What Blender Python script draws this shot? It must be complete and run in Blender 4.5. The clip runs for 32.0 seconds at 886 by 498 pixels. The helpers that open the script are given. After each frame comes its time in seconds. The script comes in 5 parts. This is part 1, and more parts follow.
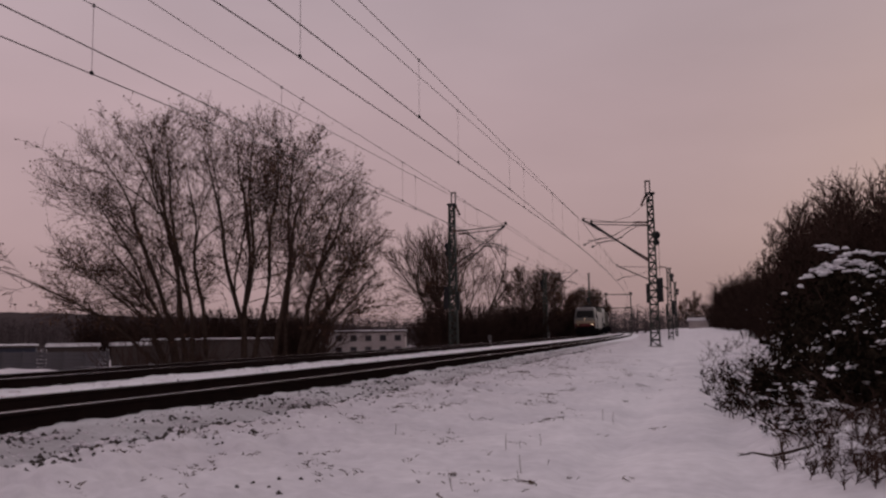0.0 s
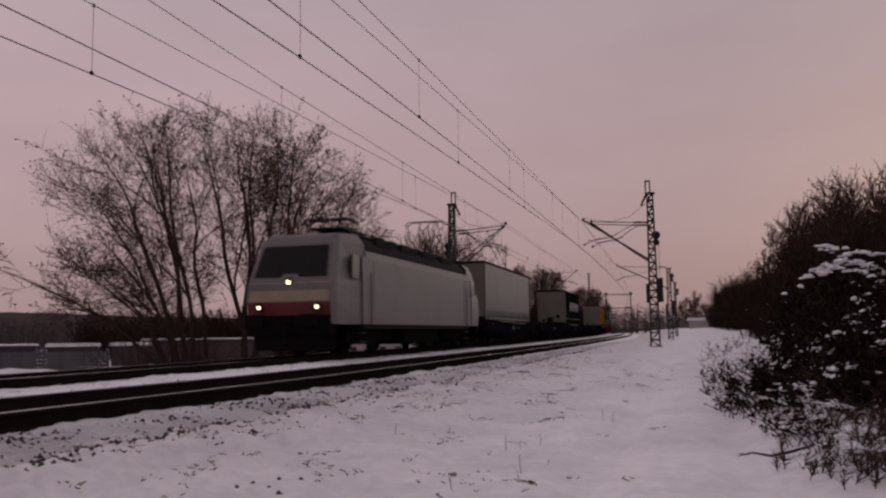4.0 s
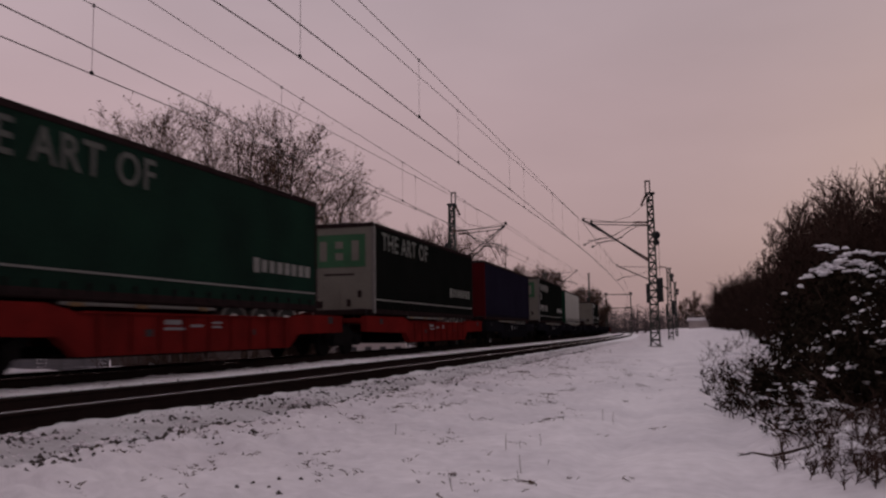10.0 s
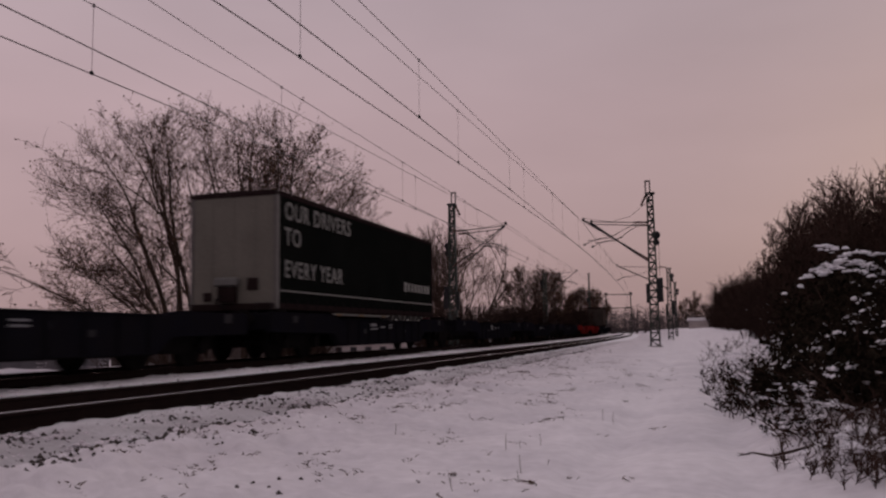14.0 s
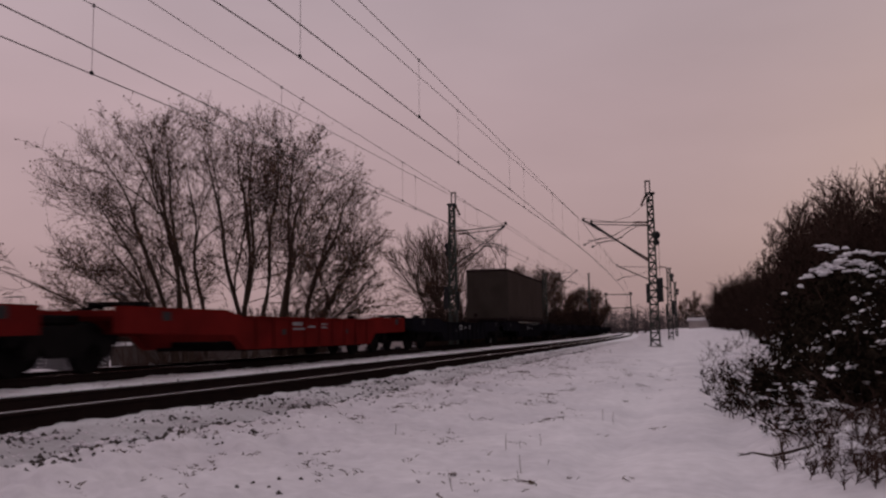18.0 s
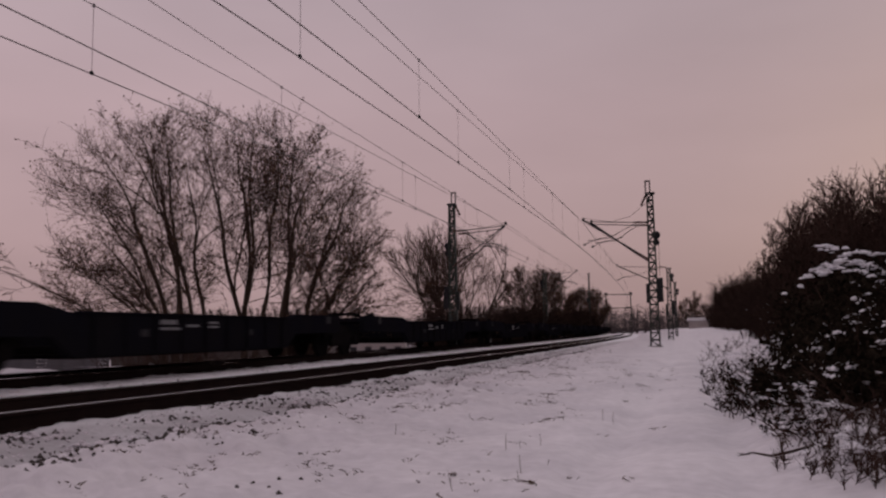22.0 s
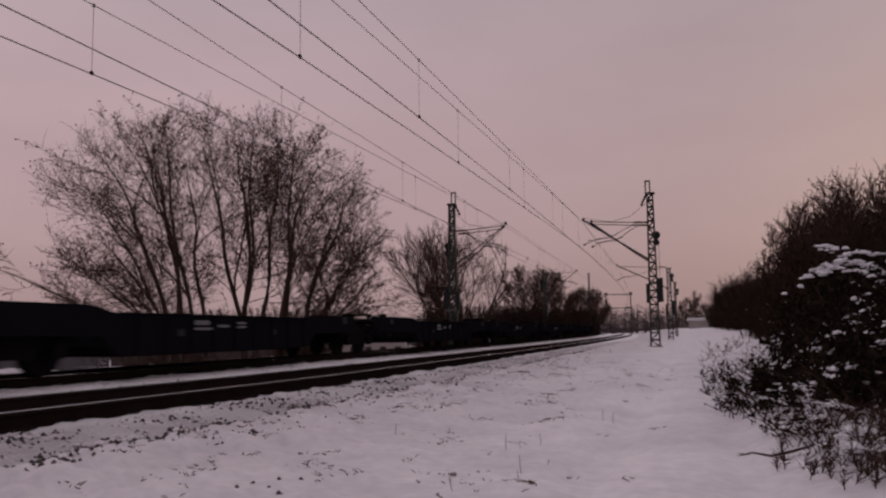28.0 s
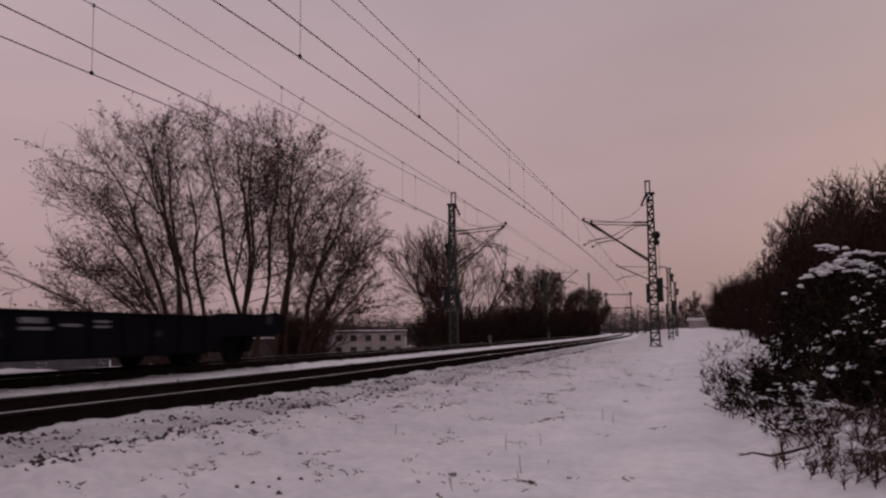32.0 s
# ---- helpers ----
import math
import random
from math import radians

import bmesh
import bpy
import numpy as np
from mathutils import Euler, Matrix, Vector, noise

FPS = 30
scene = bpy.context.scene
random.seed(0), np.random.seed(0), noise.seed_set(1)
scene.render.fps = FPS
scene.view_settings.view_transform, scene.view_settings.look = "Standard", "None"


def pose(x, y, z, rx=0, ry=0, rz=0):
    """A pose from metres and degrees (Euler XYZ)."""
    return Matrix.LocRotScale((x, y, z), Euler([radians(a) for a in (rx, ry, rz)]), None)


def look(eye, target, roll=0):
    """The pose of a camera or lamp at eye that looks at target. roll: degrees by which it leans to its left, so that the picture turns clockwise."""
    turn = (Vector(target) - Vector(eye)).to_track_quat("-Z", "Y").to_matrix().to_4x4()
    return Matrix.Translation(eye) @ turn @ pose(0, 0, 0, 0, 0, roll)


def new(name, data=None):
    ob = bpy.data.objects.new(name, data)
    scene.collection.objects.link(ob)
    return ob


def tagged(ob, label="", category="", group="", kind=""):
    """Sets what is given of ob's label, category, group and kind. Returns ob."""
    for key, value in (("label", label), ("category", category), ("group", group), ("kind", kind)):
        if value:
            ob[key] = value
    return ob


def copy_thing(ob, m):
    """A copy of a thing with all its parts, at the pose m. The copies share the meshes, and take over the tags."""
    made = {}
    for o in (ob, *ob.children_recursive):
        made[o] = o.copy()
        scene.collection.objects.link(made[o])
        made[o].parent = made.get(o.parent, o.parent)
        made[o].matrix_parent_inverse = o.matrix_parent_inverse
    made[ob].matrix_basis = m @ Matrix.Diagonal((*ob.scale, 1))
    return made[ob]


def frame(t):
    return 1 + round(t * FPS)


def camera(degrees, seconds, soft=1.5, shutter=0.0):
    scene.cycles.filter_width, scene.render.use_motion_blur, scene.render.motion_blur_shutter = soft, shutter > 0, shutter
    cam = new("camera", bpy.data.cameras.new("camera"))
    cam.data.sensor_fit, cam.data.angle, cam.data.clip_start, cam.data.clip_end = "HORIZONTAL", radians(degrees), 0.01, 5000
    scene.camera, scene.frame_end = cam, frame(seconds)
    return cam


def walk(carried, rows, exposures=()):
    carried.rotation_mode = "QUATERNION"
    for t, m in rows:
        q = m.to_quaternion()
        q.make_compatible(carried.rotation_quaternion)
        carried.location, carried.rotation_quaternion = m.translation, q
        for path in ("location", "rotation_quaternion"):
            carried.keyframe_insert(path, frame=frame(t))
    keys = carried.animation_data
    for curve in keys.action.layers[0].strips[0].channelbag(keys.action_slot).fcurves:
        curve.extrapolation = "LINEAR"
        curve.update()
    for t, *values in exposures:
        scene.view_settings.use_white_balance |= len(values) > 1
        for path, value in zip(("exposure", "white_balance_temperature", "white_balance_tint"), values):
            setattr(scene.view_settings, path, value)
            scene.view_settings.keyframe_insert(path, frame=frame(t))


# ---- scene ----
import functools

# Track frame: y runs along the railway, x to the right, z = 0 at the rail heads.
cam = camera(56.27, 32.0, soft=2.4, shutter=0.25)
YAW, TILT, LEAN, EYE = 0.2907, 0.1056, -0.71, (0.0, 0.0, 0.588)
AIM = (EYE[0] - math.sin(YAW) * math.cos(TILT), EYE[1] + math.cos(YAW) * math.cos(TILT), EYE[2] + math.sin(TILT))
walk(cam, [(0.0, look(EYE, AIM, LEAN)), (32.0, look(EYE, AIM, LEAN))])

# ---- world and light: a pink winter dusk under thin overcast ----
SUN_ELEVATION, SUN_ROTATION = radians(9), radians(20)
world = bpy.data.worlds.new("winter_sky")
scene.world = world
world.use_nodes = True
wn, wl = world.node_tree.nodes, world.node_tree.links
wn.clear()
w_out = wn.new("ShaderNodeOutputWorld")
w_bg = wn.new("ShaderNodeBackground")
w_sky = wn.new("ShaderNodeTexSky")
w_sky.sky_type, w_sky.sun_disc = "NISHITA", False
w_sky.sun_elevation, w_sky.sun_rotation, w_sky.dust_density = SUN_ELEVATION, SUN_ROTATION, 4.0
w_tc = wn.new("ShaderNodeTexCoord")
w_sep = wn.new("ShaderNodeSeparateXYZ")
wl.new(w_tc.outputs["Generated"], w_sep.inputs[0])
w_ramp = wn.new("ShaderNodeValToRGB")
w_ramp.color_ramp.elements[0].position = 0.0
w_ramp.color_ramp.elements[0].color = (0.30, 0.203, 0.206, 1)
w_ramp.color_ramp.elements[1].position = 1.0
w_ramp.color_ramp.elements[1].color = (0.48, 0.415, 0.455, 1)
for pos, col in ((0.10, (0.365, 0.252, 0.260, 1)), (0.26, (0.395, 0.286, 0.306, 1)), (0.45, (0.385, 0.308, 0.340, 1))):
    w_ramp.color_ramp.elements.new(pos).color = col
wl.new(w_sep.outputs["Z"], w_ramp.inputs[0])
# slow cloud streaks
w_map = wn.new("ShaderNodeMapping")
w_map.inputs["Scale"].default_value = (1.6, 1.6, 5.0)
wl.new(w_tc.outputs["Generated"], w_map.inputs[0])
w_noise = wn.new("ShaderNodeTexNoise")
w_noise.inputs["Scale"].default_value, w_noise.inputs["Detail"].default_value = 1.7, 4.0
wl.new(w_map.outputs[0], w_noise.inputs[0])
w_cl = wn.new("ShaderNodeMapRange")
w_cl.inputs["To Min"].default_value, w_cl.inputs["To Max"].default_value = 0.86, 1.12
wl.new(w_noise.outputs[0], w_cl.inputs[0])
w_mul = wn.new("ShaderNodeVectorMath")
w_mul.operation = "SCALE"
w_side = wn.new("ShaderNodeMapRange")
w_side.inputs["From Min"].default_value, w_side.inputs["From Max"].default_value = -0.75, 0.35
w_side.inputs["To Min"].default_value, w_side.inputs["To Max"].default_value = 1.23, 0.97
wl.new(w_sep.outputs["X"], w_side.inputs[0])
w_both = wn.new("ShaderNodeMath")
w_both.operation = "MULTIPLY"
wl.new(w_cl.outputs[0], w_both.inputs[0])
wl.new(w_side.outputs[0], w_both.inputs[1])
wl.new(w_ramp.outputs[0], w_mul.inputs[0])
wl.new(w_both.outputs[0], w_mul.inputs["Scale"])
w_mix = wn.new("ShaderNodeMix")
w_mix.data_type, w_mix.blend_type = "RGBA", "ADD"
w_mix.inputs[0].default_value = 0.002
wl.new(w_mul.outputs[0], w_mix.inputs[6])
wl.new(w_sky.outputs[0], w_mix.inputs[7])
wl.new(w_mix.outputs[2], w_bg.inputs[0])
w_bg.inputs[1].default_value = 1.0
wl.new(w_bg.outputs[0], w_out.inputs[0])

sun_data = bpy.data.lights.new("sun", "SUN")
sun_data.energy, sun_data.angle, sun_data.color = 0.5, radians(40), (1.0, 0.86, 0.82)
sun = new("sun", sun_data)
sun.matrix_world = look((0, 0, 60), (-math.sin(SUN_ROTATION) * 30, -math.cos(SUN_ROTATION) * 30, 60 - 30 * math.tan(SUN_ELEVATION)))
scene.view_settings.exposure = 0.0


# ---- materials ----
def mat(name, col, rough=0.7, metal=0.0, col2=None, scale=3.0, fine=45.0, bump=0.15, mix=0.6, dirt=None, dirt_at=0.62, emit=None, power=0.0, spec=0.4, rnd=0.0, stretch=(1, 1, 1)):
    """A surface with two scales of colour variation, fine relief and optional dirt patches."""
    m = bpy.data.materials.new(name)
    m.use_nodes = True
    n, l = m.node_tree.nodes, m.node_tree.links
    b = n["Principled BSDF"]
    tc = n.new("ShaderNodeTexCoord")
    mp = n.new("ShaderNodeMapping")
    mp.inputs["Scale"].default_value = stretch
    l.new(tc.outputs["Object"], mp.inputs[0])
    big, small = n.new("ShaderNodeTexNoise"), n.new("ShaderNodeTexNoise")
    for t, s, d in ((big, scale, 5.0), (small, fine, 3.0)):
        t.inputs["Scale"].default_value, t.inputs["Detail"].default_value = s, d
        l.new(mp.outputs[0], t.inputs[0])
    c2 = col2 or tuple(v * 0.6 for v in col)
    rng = n.new("ShaderNodeMapRange")
    rng.inputs["From Min"].default_value, rng.inputs["From Max"].default_value = 0.35, 0.68
    rng.inputs["To Max"].default_value = mix
    l.new(big.outputs[0], rng.inputs[0])
    mx = n.new("ShaderNodeMix")
    mx.data_type = "RGBA"
    mx.inputs[6].default_value, mx.inputs[7].default_value = (*col, 1), (*c2, 1)
    l.new(rng.outputs[0], mx.inputs[0])
    r2 = n.new("ShaderNodeMapRange")
    r2.inputs["To Min"].default_value, r2.inputs["To Max"].default_value = 0.8, 1.2
    l.new(small.outputs[0], r2.inputs[0])
    sc = n.new("ShaderNodeVectorMath")
    sc.operation = "SCALE"
    l.new(mx.outputs[2], sc.inputs[0])
    l.new(r2.outputs[0], sc.inputs["Scale"])
    out = sc.outputs[0]
    if rnd:
        oi = n.new("ShaderNodeNewGeometry")
        r3 = n.new("ShaderNodeMapRange")
        r3.inputs["To Min"].default_value, r3.inputs["To Max"].default_value = 1 - rnd, 1 + rnd
        l.new(oi.outputs["Random Per Island"], r3.inputs[0])
        s3 = n.new("ShaderNodeVectorMath")
        s3.operation = "SCALE"
        l.new(out, s3.inputs[0])
        l.new(r3.outputs[0], s3.inputs["Scale"])
        out = s3.outputs[0]
    if dirt:
        dn = n.new("ShaderNodeTexNoise")
        dn.inputs["Scale"].default_value, dn.inputs["Detail"].default_value, dn.inputs["Roughness"].default_value = scale * 2.3, 8.0, 0.7
        l.new(mp.outputs[0], dn.inputs[0])
        dr = n.new("ShaderNodeMapRange")
        dr.inputs["From Min"].default_value, dr.inputs["From Max"].default_value = dirt_at, dirt_at + 0.08
        l.new(dn.outputs[0], dr.inputs[0])
        dm = n.new("ShaderNodeMix")
        dm.data_type = "RGBA"
        dm.inputs[7].default_value = (*dirt, 1)
        l.new(dr.outputs[0], dm.inputs[0])
        l.new(out, dm.inputs[6])
        out = dm.outputs[2]
    l.new(out, b.inputs["Base Color"])
    b.inputs["Roughness"].default_value, b.inputs["Metallic"].default_value = rough, metal
    b.inputs["Specular IOR Level"].default_value = spec
    if bump:
        bp = n.new("ShaderNodeBump")
        bp.inputs["Strength"].default_value, bp.inputs["Distance"].default_value = bump, 0.02
        l.new(small.outputs[0], bp.inputs["Height"])
        l.new(bp.outputs[0], b.inputs["Normal"])
    if emit:
        b.inputs["Emission Color"].default_value, b.inputs["Emission Strength"].default_value = (*emit, 1), power
    return m


M_SNOW = mat("snow_ground", (0.85, 0.83, 0.86), 0.9, col2=(0.63, 0.615, 0.655), scale=0.8, fine=8, bump=1.0, dirt=(0.10, 0.075, 0.055), dirt_at=0.685, spec=0.2)

def greyed(m, x_plain, x_grey, tone):
    """Greys a snow material, in drifts that thicken from the first x to the second."""
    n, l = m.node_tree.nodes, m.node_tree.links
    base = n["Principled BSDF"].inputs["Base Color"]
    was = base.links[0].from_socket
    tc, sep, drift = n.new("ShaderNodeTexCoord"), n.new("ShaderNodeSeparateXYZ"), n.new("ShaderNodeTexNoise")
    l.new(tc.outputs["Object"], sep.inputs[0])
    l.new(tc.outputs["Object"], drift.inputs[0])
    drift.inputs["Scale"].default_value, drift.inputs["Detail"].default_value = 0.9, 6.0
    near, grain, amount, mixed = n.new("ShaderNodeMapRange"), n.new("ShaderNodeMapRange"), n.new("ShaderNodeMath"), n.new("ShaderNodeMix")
    near.inputs["From Min"].default_value, near.inputs["From Max"].default_value = x_plain, x_grey
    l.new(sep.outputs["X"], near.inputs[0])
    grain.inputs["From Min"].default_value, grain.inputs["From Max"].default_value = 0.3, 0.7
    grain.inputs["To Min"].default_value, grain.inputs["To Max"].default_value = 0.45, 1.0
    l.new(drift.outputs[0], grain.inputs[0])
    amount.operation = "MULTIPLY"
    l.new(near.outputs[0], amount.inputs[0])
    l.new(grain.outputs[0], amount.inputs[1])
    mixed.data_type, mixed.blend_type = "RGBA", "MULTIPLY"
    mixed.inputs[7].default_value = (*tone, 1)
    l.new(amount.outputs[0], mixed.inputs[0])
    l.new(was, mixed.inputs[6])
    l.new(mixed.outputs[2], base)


# ground snow is multiplied to a greyer tone towards the rails
greyed(M_SNOW, -1.0, -4.4, (0.68, 0.65, 0.66))
M_SNOWCLEAN = mat("snow_clump", (0.84, 0.84, 0.87), 0.85, col2=(0.74, 0.74, 0.78), scale=4, fine=25, bump=0.4, spec=0.2)
M_SNOWBED = mat("snow_on_ballast", (0.80, 0.80, 0.83), 0.9, col2=(0.66, 0.65, 0.68), scale=1.1, fine=18, bump=0.8, dirt=(0.05, 0.042, 0.038), dirt_at=0.64, spec=0.2)
greyed(M_SNOWBED, -5.75, -5.2, (0.42, 0.40, 0.40))
M_STONE = mat("ballast_stone", (0.075, 0.065, 0.06), 0.9, scale=3, fine=30, rnd=0.35, spec=0.2)
M_RAIL = mat("rusty_rail", (0.018, 0.012, 0.011), 0.9, col2=(0.011, 0.008, 0.0075), scale=5, fine=60, spec=0.0)
M_RAILTOP = mat("polished_rail_head", (0.50, 0.50, 0.52), 0.22, 1.0, scale=2, fine=80, bump=0.03)
M_SLEEPER = mat("concrete_sleeper", (0.22, 0.21, 0.20), 0.9, dirt=(0.7, 0.7, 0.73), dirt_at=0.5)
M_STEEL = mat("weathered_mast_steel", (0.036, 0.042, 0.037), 0.85, 0.0, col2=(0.022, 0.025, 0.022), scale=2, fine=40, spec=0.15)
M_DARKSTEEL = mat("dark_steel", (0.022, 0.022, 0.024), 0.75, 0.0, scale=4, spec=0.15)
M_WIRE = mat("copper_wire", (0.035, 0.028, 0.027), 0.6, 0.3, scale=8, bump=0)
M_INSUL = mat("brown_porcelain", (0.06, 0.028, 0.02), 0.25, scale=6)
M_CONCRETE = mat("concrete", (0.33, 0.32, 0.31), 0.9, dirt=(0.75, 0.75, 0.78), dirt_at=0.58)
M_BARK = mat("bark", (0.060, 0.043, 0.034), 0.95, col2=(0.028, 0.020, 0.017), scale=6, fine=50, bump=0.6, spec=0.0)
M_TWIG = mat("twigs", (0.060, 0.038, 0.031), 0.95, scale=2, fine=30, bump=0, spec=0.0, rnd=0.3)
M_LEAF = mat("withered_leaves", (0.10, 0.055, 0.032), 0.9, col2=(0.05, 0.03, 0.022), scale=1.5, fine=30, bump=0, spec=0.1, rnd=0.4)
M_DARKLEAF = mat("dark_leaves", (0.016, 0.014, 0.010), 0.9, col2=(0.026, 0.016, 0.012), scale=2.5, fine=30, bump=0, spec=0.0, rnd=0.5)
M_GRASS = mat("dry_grass", (0.085, 0.058, 0.038), 0.95, scale=3, fine=30, bump=0, spec=0.1, rnd=0.4)
M_HEDGE = mat("brown_hedge_twigs", (0.034, 0.022, 0.018), 0.95, col2=(0.018, 0.012, 0.0105), scale=0.5, fine=10, bump=0, spec=0.0, rnd=0.4)
# lighter and greyer than near twigs: distance haze is put into this colour
M_FARWOOD = mat("far_wood", (0.072, 0.059, 0.060), 1.0, col2=(0.045, 0.038, 0.039), scale=0.05, fine=0.6, bump=0, spec=0, rnd=0.4)


# ---- mesh helpers ----
class Mesh:
    """Collects vertices and faces of one part."""

    def __init__(self):
        self.v, self.f = [], []

    def add(self, verts, faces):
        o = len(self.v)
        self.v.extend(verts)
        self.f.extend([tuple(i + o for i in f) for f in faces])
        return self

    def box(self, x0, x1, y0, y1, z0, z1, c=0.0):
        """A box, its edges chamfered by c."""
        if c <= 0:
            v = [(x, y, z) for x in (x0, x1) for y in (y0, y1) for z in (z0, z1)]
            return self.add(v, [(0, 1, 3, 2), (4, 6, 7, 5), (0, 4, 5, 1), (2, 3, 7, 6), (0, 2, 6, 4), (1, 5, 7, 3)])
        v, idx = [], {}
        for i, (x, sx) in enumerate(((x0, 1), (x1, -1))):
            for j, (y, sy) in enumerate(((y0, 1), (y1, -1))):
                for k, (z, sz) in enumerate(((z0, 1), (z1, -1))):
                    for a, p in enumerate(((x, y + sy * c, z + sz * c), (x + sx * c, y, z + sz * c), (x + sx * c, y + sy * c, z))):
                        idx[i, j, k, a] = len(v)
                        v.append(p)
        g = lambda *t: idx[t]
        f = []
        for i in (0, 1):
            q = [g(i, 0, 0, 0), g(i, 0, 1, 0), g(i, 1, 1, 0), g(i, 1, 0, 0)]
            f.append(q if i == 0 else q[::-1])
            q = [g(0, i, 0, 1), g(1, i, 0, 1), g(1, i, 1, 1), g(0, i, 1, 1)]
            f.append(q if i == 0 else q[::-1])
            q = [g(0, 0, i, 2), g(0, 1, i, 2), g(1, 1, i, 2), g(1, 0, i, 2)]
            f.append(q if i == 0 else q[::-1])
            for j in (0, 1):
                f.append([g(i, j, 0, 0), g(i, j, 1, 0), g(i, j, 1, 1), g(i, j, 0, 1)])
                f.append([g(i, 0, j, 0), g(i, 1, j, 0), g(i, 1, j, 2), g(i, 0, j, 2)])
                f.append([g(0, i, j, 1), g(1, i, j, 1), g(1, i, j, 2), g(0, i, j, 2)])
                for k in (0, 1):
                    f.append([g(i, j, k, 0), g(i, j, k, 1), g(i, j, k, 2)])
        return self.add(v, f)

    def tube(self, pts, radii, sides=6, caps=True):
        """A tapered tube along the points."""
        pts = [Vector(p) for p in pts]
        n = len(pts)
        if not isinstance(radii, (list, tuple)):
            radii = [radii] * n
        v, f = [], []
        for i, p in enumerate(pts):
            d = (pts[min(i + 1, n - 1)] - pts[max(i - 1, 0)]).normalized()
            a = d.orthogonal().normalized() if abs(d.z) > 0.99 else d.cross(Vector((0, 0, 1))).normalized()
            b = d.cross(a)
            for k in range(sides):
                t = 2 * math.pi * k / sides
                v.append(tuple(p + (a * math.cos(t) + b * math.sin(t)) * radii[i]))
        for i in range(n - 1):
            for k in range(sides):
                k2 = (k + 1) % sides
                f.append((i * sides + k, i * sides + k2, (i + 1) * sides + k2, (i + 1) * sides + k))
        if caps:
            f.append(tuple(range(sides))[::-1])
            f.append(tuple((n - 1) * sides + k for k in range(sides)))
        return self.add(v, f)

    def prism(self, outline, axis, a, b):
        """An outline of (u, v) swept along an axis: x takes (y, z), y takes (x, z), z takes (x, y)."""
        put = {"x": lambda u, v, w: (w, u, v), "y": lambda u, v, w: (u, w, v), "z": lambda u, v, w: (u, v, w)}[axis]
        n = len(outline)
        v = [put(p, q, a) for p, q in outline] + [put(p, q, b) for p, q in outline]
        f = [(i, (i + 1) % n, n + (i + 1) % n, n + i) for i in range(n)] + [tuple(range(n))[::-1], tuple(range(n, 2 * n))]
        return self.add(v, f)

    def disc(self, axis, at, r, w, sides=20, r2=None):
        """A short cylinder round at, along the axis."""
        o = {"x": (w / 2, 0, 0), "y": (0, w / 2, 0), "z": (0, 0, w / 2)}[axis]
        p = Vector(at)
        return self.tube([p - Vector(o), p + Vector(o)], [r, r if r2 is None else r2], sides)

    def data(self, name, material):
        me = bpy.data.meshes.new(name)
        me.from_pydata(self.v, [], self.f)
        me.materials.append(material)
        me.validate()
        bm = bmesh.new()
        bm.from_mesh(me)
        bmesh.ops.recalc_face_normals(bm, faces=bm.faces)
        bm.to_mesh(me)
        bm.free()
        return me

    def raw(self, name, material):
        """Like data(), for large meshes of loose leaves and twigs."""
        me = bpy.data.meshes.new(name)
        me.from_pydata(self.v, [], self.f)
        me.materials.append(material)
        return me


def part(name, mesh, material, parent, label="", at=None, raw=False):
    """Links a mesh as one object under a thing or part."""
    ob = new(name, mesh if isinstance(mesh, bpy.types.Mesh) else (mesh.raw(name, material) if raw else mesh.data(name, material)))
    ob.parent = parent
    if at is not None:
        ob.matrix_basis = at
    if label:
        ob["label"] = label
    return ob


def thing(name, label, category, group="", at=None, kind=""):
    ob = new(name)
    ob.empty_display_size = 0.2
    if at is not None:
        ob.matrix_basis = at
    return tagged(ob, label, category, group, kind)


def solid(name, mesh, material, label, category="", kind="", group="", raw=False):
    return tagged(new(name, mesh.raw(name, material) if raw else mesh.data(name, material)), label, category, group, kind)


@functools.lru_cache(None)
def words(text, size, material, name, extrude=0.004):
    """Lettering as a mesh in its own xy plane, centred on its left edge."""
    cu = bpy.data.curves.new(name, "FONT")
    cu.body, cu.size, cu.extrude, cu.offset = text, size, extrude, size * 0.012
    cu.align_x, cu.align_y, cu.space_character = "LEFT", "CENTER", 1.12
    ob = bpy.data.objects.new(name, cu)
    scene.collection.objects.link(ob)
    me = bpy.data.meshes.new_from_object(ob.evaluated_get(bpy.context.evaluated_depsgraph_get()))
    bpy.data.objects.remove(ob)
    bpy.data.curves.remove(cu)
    me.materials.clear()
    me.materials.append(material)
    return me


# ---- the line of the railway ----
NEAR, FAR = 6.35, 11.44          # track axes, metres left of the eye
CURVE_FROM, CURVE_TO, BEND, RISE = 11.5, 230.0, 0.00049, 0.0054


def line_at(s, left=0.0, z=0.0):
    """The place s metres along the line and so far left of the eye's own line, and the heading."""
    d = max(0.0, min(s, CURVE_TO) - CURVE_FROM)
    a = BEND * d
    x, y = -BEND * d * d / 2, s
    if s > CURVE_TO:
        x, y = x - math.sin(a) * (s - CURVE_TO), CURVE_TO + math.cos(a) * (s - CURVE_TO)
    return Vector((x - left * math.cos(a), y - left * math.sin(a), z + RISE * d)), a


def line_pose(s, left=0.0, z=0.0):
    p, a = line_at(s, left, z)
    return Matrix.Translation(p) @ Matrix.Rotation(a, 4, "Z") @ Matrix.Rotation(RISE if CURVE_FROM < s < CURVE_TO else 0.0, 4, "X")


def smooth(a, b, t):
    t = max(0.0, min(1.0, (t - a) / (b - a)))
    return t * t * (3 - 2 * t)


